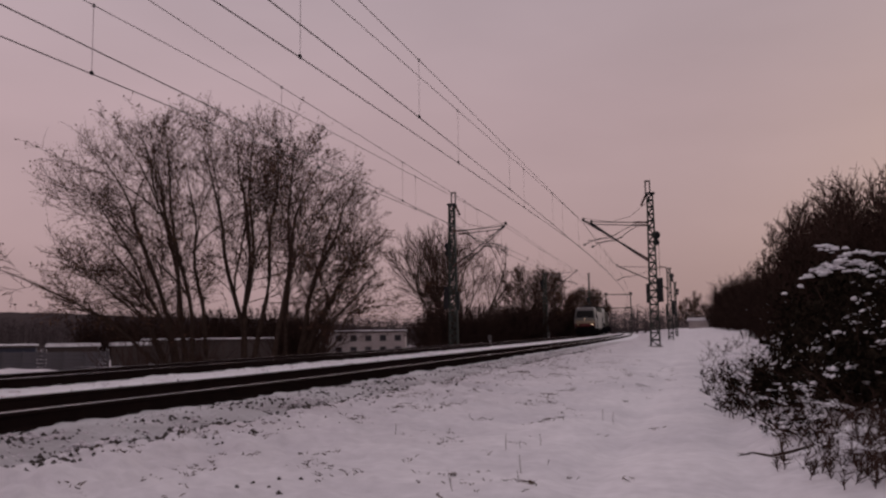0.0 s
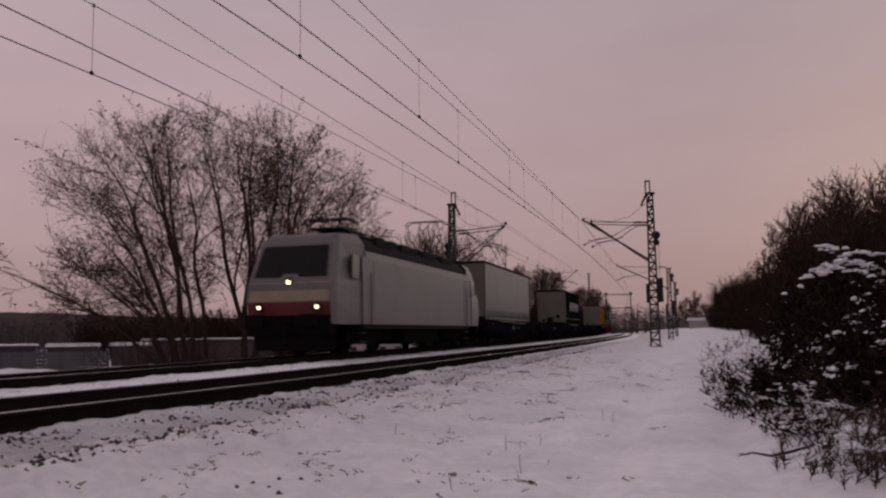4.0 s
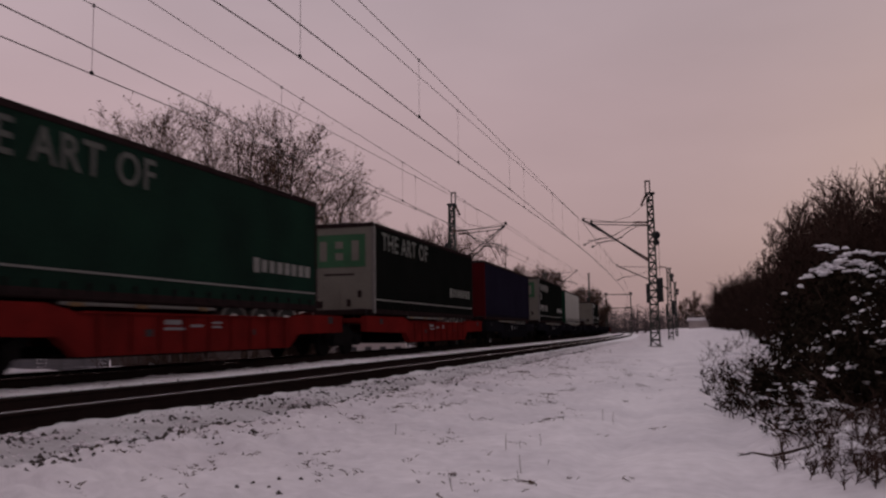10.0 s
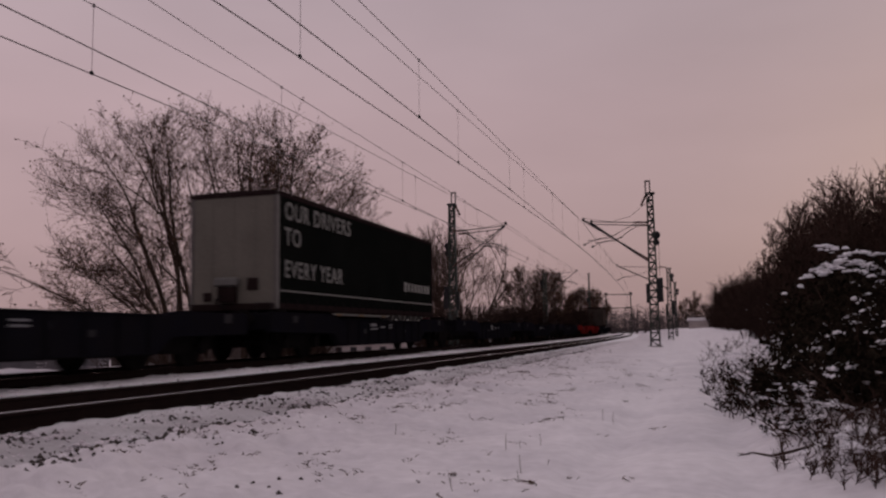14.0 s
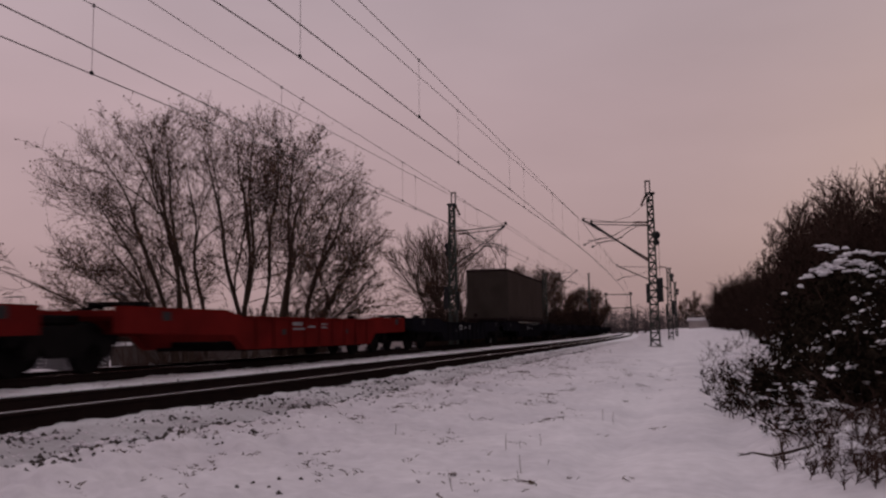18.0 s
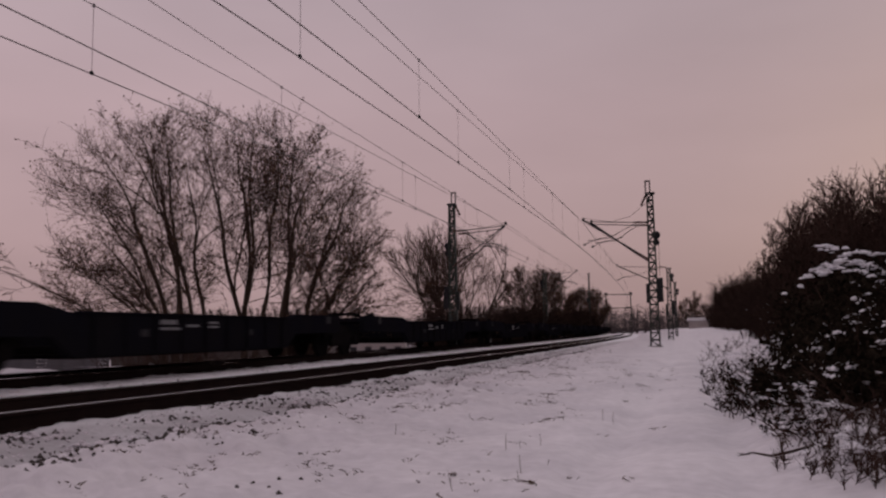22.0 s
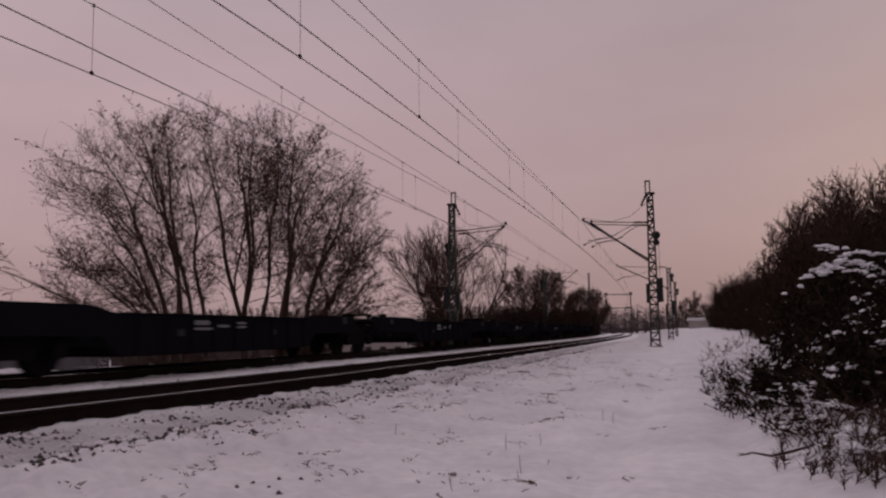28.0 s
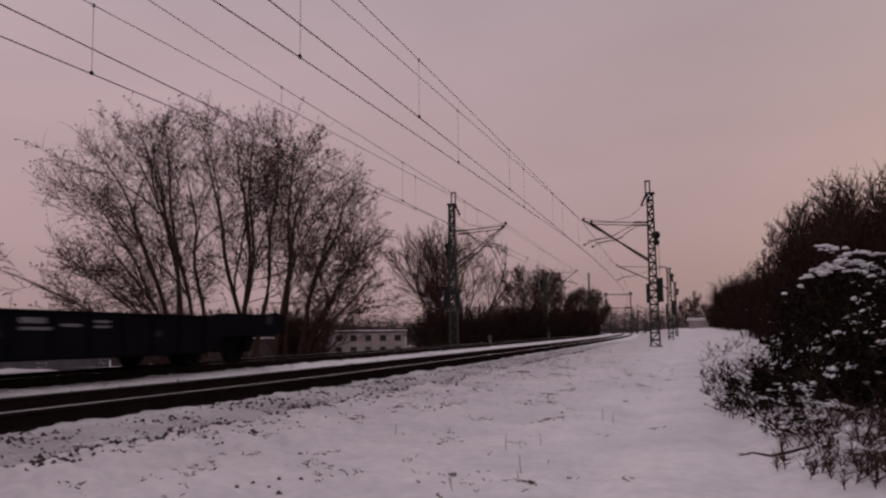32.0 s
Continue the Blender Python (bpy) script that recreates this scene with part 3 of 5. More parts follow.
    if emblem:
        e = Mesh().box(-0.95, 0.95, -L - 0.014, -L - 0.004, Z1 - 1.50, Z1 - 0.38, 0.0)
        eo = part("emblem", e, M_EMBLEM, t, "green square emblem")
        b = Mesh()
        for x0, x1, z0, z1 in ((-0.72, -0.46, -1.28, -0.60), (0.46, 0.72, -1.28, -0.60), (-0.14, 0.14, -1.26, -1.02), (-0.14, 0.14, -0.86, -0.62)):
            b.box(x0, x1, -L - 0.022, -L - 0.014, Z1 + z0, Z1 + z1)
        part("emblem_bar", b, M_WALL_WHITE, eo)
        part("notice", Mesh().box(-0.55, 0.55, -L - 0.010, -L, Z1 - 1.78, Z1 - 1.72), M_FRAME, t)
        for x, z in ((-0.95, 0.42), (0.35, 0.28), (0.75, 0.58)):
            part("coupling_plate", Mesh().box(x - 0.07, x + 0.07, -L - 0.03, -L - 0.004, Z0 + z - 0.12, Z0 + z + 0.12, 0.01), M_FRAME, t)
    # lettering on both curtains: words stay words, a name becomes plain bars
    for text, y, z, size, dim in lines:
        for x in (1, -1):
            at = Matrix(((0, 0, x, x * (W + 0.012)), (x, 0, 0, y if x > 0 else -y), (0, 1, 0, z), (0, 0, 0, 1)))
            said = text.split()
            for n, word in enumerate(said):
                me = words(word, size, M_LETTER_DIM if dim else M_LETTER, "word")
                reach = [max(v.co.x for v in q.vertices) for q in (words(" ".join(said[:n + 1]), size, M_LETTER, "measure"), me)]
                part("word", me, None, t, at=at @ Matrix.Translation((reach[0] - reach[1], 0, 0)))
    if mark:
        y, z, h, length, dim = mark
        for x in (1, -1):
            for i in range(8):
                a = y + length * i / 8
                b = a + length / 8 * (0.62 if i in (1, 2, 5) else 0.70)
                k = h * (1.0 if i == 0 else 0.84)
                lo, hi = (a, b) if x > 0 else (-b, -a)
                part("name_bar", Mesh().box(*sorted((x * (W + 0.008), x * (W + 0.016))), lo, hi, z - k / 2, z + k / 2), M_LETTER_DIM if dim else M_LETTER, t, "plain pale bar")
    # chassis, axles and legs down in the pocket
    ch = Mesh()
    for x in (-0.55, 0.55):
        ch.box(x - 0.06, x + 0.06, -L + 1.0, L - 0.1, Z0 - 0.42, Z0 - 0.12, 0.01)
    part("chassis", ch, M_FRAME, t)
    tm = Mesh().disc("x", (0, 0, 0), 0.5, 0.36, 24)
    tyre_me = tm.data("tyre", M_TYRE)
    rim_me = Mesh().disc("x", (0, 0, 0), 0.28, 0.37, 16).data("rim", M_RIM)
    for y in (2.4, 3.71, 5.02):
        for x in (-1.05, 1.05):
            wh = part("wheel", tyre_me, None, t, at=pose(x, y, 0.88))
            part("rim", rim_me, None, wh)
        part("axle", Mesh().disc("x", (0, y, 0.88), 0.07, 2.0, 8), M_FRAME, t)
        for x in (-1.05, 1.05):
            arc = [(y + r * math.cos(a), 0.88 + 0.86 * r * math.sin(a)) for r, turn in ((0.60, 1), (0.55, -1)) for a in [radians(25 + 13 * (q if turn > 0 else 10 - q)) for q in range(11)]]
            part("mudguard", Mesh().prism(arc, "x", x - 0.2, x + 0.2), M_POST, t)
    for x in (-0.9, 0.9):
        part("landing_leg", Mesh().box(x - 0.07, x + 0.07, -L + 2.55, -L + 2.7, 0.75, Z0 - 0.1, 0.01).box(x - 0.15, x + 0.15, -L + 2.45, -L + 2.8, 0.72, 0.76), M_FRAME, t)
    for x in (-1, 1):
        part("side_guard", Mesh().box(*sorted((x * 1.2, x * 1.25)), -L + 3.6, 1.6, 0.98, 1.06, 0.01).box(*sorted((x * 1.2, x * 1.25)), -L + 3.6, 1.6, 1.2, 1.27, 0.01), M_POST, t)
        for y in (-3.0, -1.2, 0.9):
            part("reflector", Mesh().box(*sorted((x * 1.26, x * 1.272)), y, y + 0.35, Z0 - 0.22, Z0 - 0.15), M_YELLOWMARK, t)
    part("underrun_bar", Mesh().box(-1.2, 1.2, L - 0.3, L - 0.2, 0.78, 0.9, 0.01), M_POST, t)
    for x in (-0.95, 0.95):
        part("tail_lamp", Mesh().box(x - 0.2, x + 0.2, L - 0.02, L + 0.04, Z0 - 0.28, Z0 - 0.14, 0.01), M_LOCORED, t)
    return t


def make_loco():
    """A four-axle electric locomotive, 18.9 m; front at -y, origin at the front lamps."""
    t = thing("locomotive", "pale grey electric locomotive with a red front band and lit lamps", "locomotive")
    Y = 0.35                       # front face behind the lamps' plane
    n = 17.9                       # body length
    # body shell between the cabs
    side = [(-1.49, 0.95), (-1.49, 3.05), (-1.46, 3.30), (1.46, 3.30), (1.49, 3.05), (1.49, 0.95)]
    part("body_shell", Mesh().prism(side, "y", 2.5, n - 2.5), M_LOCO, t)
    part("roof_hood", Mesh().prism([(-1.45, 3.30), (-1.36, 3.50), (-1.10, 3.78), (1.10, 3.78), (1.36, 3.50), (1.45, 3.30)], "y", 2.5, n - 2.5), M_LOCOGREY, t, "dark grey roof hood")
    for e in (0, 1):
        fy = (lambda y: y) if e == 0 else (lambda y: n - y)
        m = Mesh()
        # cab: sections from the sloping nose back to the shell
        low = [(-1.34, 0.95), (-1.38, 1.6), (-1.36, 2.15), (-1.20, 3.42), (-1.05, 3.62), (1.05, 3.62), (1.20, 3.42), (1.36, 2.15), (1.38, 1.6), (1.34, 0.95)]
        back = [(-1.49, 0.95), (-1.49, 1.6), (-1.49, 2.15), (-1.42, 3.52), (-1.18, 3.84), (1.18, 3.84), (1.42, 3.52), (1.49, 2.15), (1.49, 1.6), (1.49, 0.95)]
        ys = {0.95: 0.12, 1.6: 0.0, 2.15: 0.05, 3.42: 0.62, 3.62: 0.80}
        mid = [(x * (1.05 if abs(x) > 1.1 else 1.08), z + (0.13 if z > 3.5 else 0.05 if z > 3.3 else 0)) for x, z in low]
        o = [(x, fy(ys[z]), z) for x, z in low] + [(max(-1.49, min(1.49, x)), fy(ys[low[i][1]] + 0.28), z) for i, (x, z) in enumerate(mid)] + [(x, fy(2.5), z) for x, z in back]
        k = 10
        f = [(r * k + i, r * k + i + 1, (r + 1) * k + i + 1, (r + 1) * k + i) for r in (0, 1) for i in range(k - 1)] + [(r * k + k - 1, r * k, (r + 1) * k, (r + 1) * k + k - 1) for r in (0, 1)]
        f += [(0, 1, 8, 9), (1, 2, 7, 8), (2, 3, 6, 7), (3, 4, 5, 6)]
        m.add(o, f)
        cab = part("cab", m, M_LOCO, t)

        def slab(pts, off, thick=0.012):
            """A slab on the front face, given by (x, z) corners."""
            def yy(z):
                for (za, ya), (zb, yb) in zip(sorted(ys.items()), sorted(ys.items())[1:]):
                    if z <= zb:
                        return ya + (yb - ya) * (z - za) / (zb - za)
                return ys[3.62]
            q = Mesh()
            c = len(pts)
            q.add([(x, fy(yy(z) - off), z) for x, z in pts] + [(x, fy(yy(z) - off + thick), z) for x, z in pts], [tuple(range(c)), tuple(range(c, 2 * c))[::-1]] + [(i, (i + 1) % c, c + (i + 1) % c, c + i) for i in range(c)])
            return q
        part("windscreen", slab([(-1.20, 2.36), (-1.08, 3.34), (1.08, 3.34), (1.20, 2.36)], 0.012), M_GLASS, cab, "dark windscreen")
        for x in (-0.5, 0.5):
            part("wiper", slab([(x, 2.4), (x - 0.02, 3.0), (x + 0.01, 3.0), (x + 0.03, 2.4)], 0.03), M_DARKSTEEL, cab)
        part("black_apron", slab([(-1.335, 0.955), (-1.36, 1.22), (1.36, 1.22), (1.335, 0.955)], 0.014), M_UNDER, cab)
        part("cream_panel", slab([(-1.30, 1.64), (-1.28, 2.20), (1.28, 2.20), (1.30, 1.64)], 0.010), M_LOCOCREAM, cab)
        part("red_band", slab([(-1.36, 1.22), (-1.37, 1.60), (1.37, 1.60), (1.36, 1.22)], 0.014), M_LOCORED, cab, "red band across the nose")
        for x in (-0.945, 0.945):
            h = part("headlamp", Mesh().disc("y", (x, fy(0.0), 1.455), 0.15, 0.06, 16), M_DARKSTEEL, cab)
            part("lamp_lens", Mesh().disc("y", (x, fy(-0.035), 1.455), 0.052, 0.03, 14), M_LAMP if e == 0 else M_LOCORED, h)
        part("lamp_shield", slab([(-0.42, 2.20), (-0.22, 2.46), (0.22, 2.46), (0.42, 2.20)], 0.020), M_LOCO, cab)
        h = part("top_lamp", Mesh().disc("y", (0, fy(0.08), 2.22), 0.13, 0.08, 16), M_DARKSTEEL, cab)
        part("lamp_lens", Mesh().disc("y", (0, fy(0.035), 2.20), 0.062, 0.03, 14), M_LAMP if e == 0 else M_GLASS, h)
        for x in (-1, 1):
            part("side_window", Mesh().box(*sorted((x * 1.44, x * 1.498)), *sorted((fy(1.35), fy(1.95))), 2.35, 3.1, 0.01), M_GLASS, cab)
            part("cab_door", Mesh().box(*sorted((x * 1.48, x * 1.502)), *sorted((fy(2.15), fy(2.8))), 1.0, 3.1, 0.006), M_LOCO, cab)
            for dy in (2.08, 2.88):
                part("grab_rail", Mesh().tube([(x * 1.53, fy(dy), 0.95), (x * 1.53, fy(dy), 2.6)], 0.018, 6), M_DARKSTEEL, cab)
            part("mirror", Mesh().box(*sorted((x * 1.50, x * 1.54)), *sorted((fy(1.15), fy(1.3))), 2.4, 2.9, 0.015), M_DARKSTEEL, cab)
            part("steps", Mesh().box(*sorted((x * 1.15, x * 1.4)), *sorted((fy(2.2), fy(2.75))), 0.35, 0.39).box(*sorted((x * 1.15, x * 1.4)), *sorted((fy(2.2), fy(2.75))), 0.65, 0.69), M_DARKSTEEL, cab)
        part("buffer_beam", Mesh().box(-1.35, 1.35, *sorted((fy(0.1), fy(0.5))), 0.62, 1.2, 0.03), M_UNDER, t)
        for x in (-0.875, 0.875):
            q = Mesh().tube([(x, fy(0.15), 1.04), (x, fy(-0.38), 1.04)], 0.12, 12)
            q.box(x - 0.31, x + 0.31, *sorted((fy(-0.44), fy(-0.38))), 0.85, 1.24, 0.04)
            part("buffer", q, M_UNDER, t)
        part("coupling", Mesh().tube([(0, fy(0.1), 1.0), (0, fy(-0.35), 0.92)], 0.05, 6).box(-0.05, 0.05, *sorted((fy(-0.3), fy(-0.2))), 0.55, 1.0, 0.015), M_UNDER, t)
        q = Mesh().add([(-1.3, fy(0.35), 0.62), (0, fy(-0.1), 0.62), (1.3, fy(0.35), 0.62), (-1.3, fy(0.45), 0.16), (0, fy(-0.05), 0.16), (1.3, fy(0.45), 0.16), (-1.3, fy(0.5), 0.62), (1.3, fy(0.5), 0.62), (-1.3, fy(0.55), 0.16), (1.3, fy(0.55), 0.16)], [(0, 1, 4, 3), (1, 2, 5, 4), (6, 7, 9, 8), (0, 3, 8, 6), (2, 7, 9, 5), (0, 6, 7, 2, 1), (3, 4, 5, 9, 8)])
        part("rail_guard", q, M_UNDER, t)
    part("skirt", Mesh().box(-1.46, 1.46, 2.4, n - 2.4, 0.80, 0.96, 0.02), M_LOCOGREY, t)
    part("transformer_case", Mesh().box(-1.3, 1.3, n / 2 - 2.1, n / 2 + 2.1, 0.25, 0.82, 0.05), M_UNDER, t)
    for x in (-1, 1):
        for y in (3.2, n - 3.2):
            part("panel_joint", Mesh().box(*sorted((x * 1.488, x * 1.496)), y - 0.012, y + 0.012, 1.0, 3.0), M_LOCOGREY, t)
        for i in range(4):
            y = 4.0 + i * 2.6
            part("roof_vent", Mesh().box(*sorted((x * 0.75, x * 1.28)), y, y + 1.7, 3.5, 3.86, 0.03), M_LOCOGREY, t)
    wheel_me = wheel_mesh(0.60)
    axle_me = Mesh().disc("x", (0, 0, 0), 0.1, 1.5, 10).data("axle", M_UNDER)
    for y in (3.75, n - 3.75):
        b = part("bogie", Mesh().box(-0.8, 0.8, y - 1.9, y + 1.9, 0.55, 0.9, 0.05), M_UNDER, t)
        for x in (-1.08, 1.08):
            m = Mesh().prism([(y - 2.0, 0.42), (y - 2.0, 0.75), (y - 0.7, 0.85), (y + 0.7, 0.85), (y + 2.0, 0.75), (y + 2.0, 0.42), (y + 0.7, 0.42), (y, 0.25), (y - 0.7, 0.42)], "x", x - 0.08, x + 0.08)
            for e in (-1.3, 1.3):
                m.disc("x", (x, y + e, 0.60), 0.2, 0.3, 12)
            part("side_frame", m, M_UNDER, b)
        for e in (-1.3, 1.3):
            for x in (-0.75, 0.75):
                part("wheel", wheel_me, None, b, at=pose(x, y + e, 0.60))
            part("axle", axle_me, None, b, at=pose(0, y + e, 0.60))
    roof = part("roof_deck", Mesh().box(-0.95, 0.95, 2.6, n - 2.6, 3.84, 3.95, 0.03), M_LOCOGREY, t)
    for i in range(5):
        y = 6.2 + i * 1.45
        part("roof_case", Mesh().box(-0.6, 0.6, y - 0.45, y + 0.45, 3.95, 4.16, 0.04), M_LOCOGREY, roof)
    for y0 in (3.4, 5.6, 12.6):
        m = Mesh()
        for x in (-0.5, 0.5):
            for q in range(4):
                m.disc("z", (x, y0, 3.98 + q * 0.06), 0.07 if q % 2 else 0.045, 0.06, 10)
        part("roof_insulator", m, M_INSUL, roof)
    # the front current collector is folded down, the rear one raised
    m = Mesh().box(-0.55, 0.55, 2.7, 4.9, 4.10, 4.16, 0.01)
    for x in (-0.3, 0.3):
        m.tube([(x, 2.9, 4.2), (x, 4.8, 4.3)], 0.035, 5)
    for e in (-0.18, 0.18):
        m.tube([(-0.98, 3.0 + e, 4.26), (-0.72, 3.0 + e, 4.44), (0.72, 3.0 + e, 4.44), (0.98, 3.0 + e, 4.26)], 0.035, 5)
    part("folded_pantograph", m, M_DARKSTEEL, t)
    q = n - 4.2
    m = Mesh().box(-0.55, 0.55, q - 1.0, q + 1.0, 4.12, 4.17, 0.01)
    m.tube([(0, q + 0.8, 4.18), (0, q - 1.1, 4.95)], [0.05, 0.04], 6)
    for x in (-0.25, 0.25):
        m.tube([(x * 0.2, q - 1.1, 4.95), (x, q, 5.68)], 0.022, 5)
    for e in (-0.18, 0.18):
        m.tube([(-0.98, q + e, 5.52), (-0.72, q + e, 5.70), (0.72, q + e, 5.70), (0.98, q + e, 5.52)], 0.022, 5)
    part("raised_pantograph", m, M_DARKSTEEL, t)
    return t


# ---- the train: metres behind the locomotive's lamps ----
SPEED, HEAD_AT = 22.995, 114.27
MOVING = []


def wagon_start(k):
    return 19.5 + 34.37 * k + 0.42 * max(0, k - 9)


def put_on_train(ob, behind):
    ob.matrix_basis = line_pose(HEAD_AT + behind, FAR)
    MOVING.append((ob, behind))


def build_train():
    put_on_train(make_loco(), 0.0)
    black = make_wagon("pocket_wagon", M_WAGON, "blue-black double pocket wagon on three bogies")
    red = make_wagon("pocket_wagon", M_WAGONRED, "red double pocket wagon on three bogies")
    first = {"black": True, "red": True}
    for k in range(18):
        key = "red" if k in (3, 8) else "black"
        src = red if key == "red" else black
        ob = src if first[key] else copy_thing(src, Matrix.Identity(4))
        first[key] = False
        put_on_train(ob, wagon_start(k) + 17.1)
    Z1 = 4.41
    motto = (("OUR DRIVERS", -6.42, Z1 - 0.52, 0.66, False), ("TO", -6.42, Z1 - 1.20, 0.66, False), ("EVERY YEAR", -6.42, Z1 - 2.06, 0.64, False))
    art = (("THE ART OF", -6.08, Z1 - 0.62, 0.88, True),)
    small, big = (3.2, Z1 - 2.05, 0.36, 3.2, False), (-2.65, Z1 - 1.42, 0.95, 8.3, False)
    T = make_trailer
    for behind, ob in (
        (20.35, T("pale grey curtain-sided semi-trailer with a row of dark buckled straps", M_CURT_PALE, M_WALL_WHITE, straps=True)),
        (54.58, T("black curtain-sided semi-trailer with a large pale name and white front", M_CURT_DARK, M_WALL_WHITE, mark=big, unit=True)),
        (107.33, T("ochre-yellow curtain-sided semi-trailer with a pale grey front", M_CURT_YELLOW, M_WALL_WHITE, more=0.08)),
        (123.61, T("dark green curtain-sided semi-trailer with pale lettering and white front", M_CURT_GREEN, M_WALL_WHITE, lines=art, mark=small, unit=True)),
        (141.81, T("black curtain-sided semi-trailer with a green emblem on its white front", M_CURT_DARK, M_WALL_WHITE, emblem=True, lines=art, mark=(2.6, Z1 - 2.0, 0.42, 3.6, True))),
        (158.15, T("navy curtain-sided semi-trailer with a dark red front", M_CURT_BLUE, M_WALL_RED)),
        (176.33, T("black curtain-sided semi-trailer with pale slogan and green emblem front", M_CURT_DARK, M_WALL_WHITE, emblem=True, lines=motto, mark=small, more=0.22)),
        (192.46, T("grey curtain-sided semi-trailer with a dark green front and buckled straps", M_CURT_GREY, M_WALL_GREEN, straps=True)),
        (226.85, T("black curtain-sided semi-trailer with pale slogan and plain white front", M_CURT_DARK, M_WALL_WHITE, lines=motto, mark=small, unit=True)),
        (348.4, T("brown-grey curtain-sided semi-trailer with a brown-grey front", M_CURT_BROWN, M_WALL_BROWN)),
    ):
        put_on_train(ob, behind + 6.8)


def motions():
    """The train runs towards the eye and past it at an even speed."""
    for ob, behind in MOVING:
        walk(ob, [(float(t), line_pose(HEAD_AT + behind - SPEED * t, FAR)) for t in range(33)])


# ---- overhead line ----
def insulator(m, a, b, r=0.07, n=7):
    """Stacked porcelain sheds between two points."""
    a, b = Vector(a), Vector(b)
    pts, rad = [], []
    for i in range(n * 2 + 1):
        pts.append(a.lerp(b, i / (n * 2)))
        rad.append(r if i % 2 else r * 0.5)
    m.tube(pts, rad, 8)


def make_mast(s, left, base, top, side, label, width=0.54, arms=((0.0, 0.0),), box=True, horn=True):
    """A lattice mast; side is +1 when its cantilevers reach to the left."""
    t = thing("catenary_mast", label, "mast", "overhead line masts", at=line_pose(s, left))
    z0, z1 = base, top
    part("footing", Mesh().prism([(-0.45, -0.4), (-0.45, 0.4), (0.45, 0.4), (0.45, -0.4)], "z", z0 - 0.5, z0 + 0.06), M_CONCRETE, t, "snow-dusted concrete footing")
    w0, w1, d0 = width / 2, width * 0.30, 0.14
    for x in (-1, 1):
        m = Mesh()
        m.add([(x * w0 - 0.05, -d0, z0), (x * w0 + 0.05, -d0, z0), (x * w0 + 0.05, d0, z0), (x * w0 - 0.05, d0, z0), (x * w1 - 0.05, -d0, z1), (x * w1 + 0.05, -d0, z1), (x * w1 + 0.05, d0, z1), (x * w1 - 0.05, d0, z1)], [(0, 1, 5, 4), (1, 2, 6, 5), (2, 3, 7, 6), (3, 0, 4, 7), (4, 5, 6, 7), (0, 3, 2, 1)])
        part("channel", m, M_STEEL, t)
    n = int((z1 - z0) / 0.42)
    for i in range(n):
        a, b = z0 + (z1 - z0) * i / n, z0 + (z1 - z0) * (i + 1) / n
        wa, wb = w0 + (w1 - w0) * i / n, w0 + (w1 - w0) * (i + 1) / n
        e = 1 if i % 2 else -1
        m = Mesh()
        for y in (-d0, d0):
            m.tube([(-e * wa, y, a), (e * wb, y, b)], 0.036, 4)
            m.box(-wb, wb, y - 0.012, y + 0.012, b - 0.05, b + 0.05)
        part("lattice_brace", m, M_STEEL, t)
    part("cap_plate", Mesh().box(-0.30, 0.30, -0.22, 0.22, z1 - 0.06, z1 + 0.04, 0.01), M_DARKSTEEL, t)
    if horn:
        m = Mesh()
        for x in (-0.13, 0.13):
            m.tube([(side * -0.12 + x, 0, z1), (side * -0.12 + x, 0, z1 + 0.78)], 0.045, 5)
        m.box(side * -0.12 - 0.18, side * -0.12 + 0.18, -0.06, 0.06, z1 + 0.74, z1 + 0.82)
        part("top_bracket", m, M_DARKSTEEL, t)
        m = Mesh()
        insulator(m, (-side * 0.25, 0, z1 - 0.1), (-side * 0.55, 0, z1 - 0.75), 0.09)
        part("strain_insulator", m, M_INSUL, t)
    for dy, reach_off in arms:
        # cantilever: a strut up to the carrier wire, a tie above it, a steady arm below
        reach = 4.1 + reach_off if side > 0 else 3.75 + reach_off
        x = -side * 0.2
        tip = -side * reach
        c = part("cantilever", Mesh().tube([(x - side * 0.75, dy, 5.45), (tip, dy, 7.55)], 0.055 if side > 0 else 0.034, 7), M_DARKSTEEL, t)
        for p0, p1 in (((x, dy, 4.95), (x - side * 0.75, dy, 5.45)), ((x, dy, 7.25), (x - side * 0.8, dy, 7.28))):
            m = Mesh()
            insulator(m, p0, p1, 0.08)
            part("insulator", m, M_INSUL, c)
        part("tie", Mesh().tube([(x - side * 0.8, dy, 7.28), (tip + side * 0.15, dy, 7.46)], 0.03, 6), M_DARKSTEEL, c)
        part("brace", Mesh().tube([(x - side * 0.75, dy, 7.2), (tip + side * 1.5, dy, 6.35), (tip + side * 0.2, dy, 6.25)], 0.022, 5), M_DARKSTEEL, c)
        part("steady_arm", Mesh().tube([(tip + side * 2.0, dy, 6.55), (tip + side * 0.9, dy, 6.35), (tip - side * 0.1, dy, 5.98)], 0.018, 5), M_DARKSTEEL, c)
        part("clamp", Mesh().box(tip - 0.07, tip + 0.07, dy - 0.08, dy + 0.08, 7.5, 7.72, 0.02), M_DARKSTEEL, c)
        part("saddle", Mesh().box(tip + side * 0.05 - 0.05, tip + side * 0.05 + 0.05, dy - 0.08, dy + 0.08, 5.95, 6.1, 0.02), M_DARKSTEEL, c)
        if horn and dy < 0:
            part("feed_cable", Mesh().tube([(x, dy * 0.5, z1 - 0.6), (x - side * 1.0, dy * 0.8, z1 - 1.45), (x - side * 2.2, dy, z1 - 1.75), (tip, dy, 7.68)], 0.014, 5), M_WIRE, c)
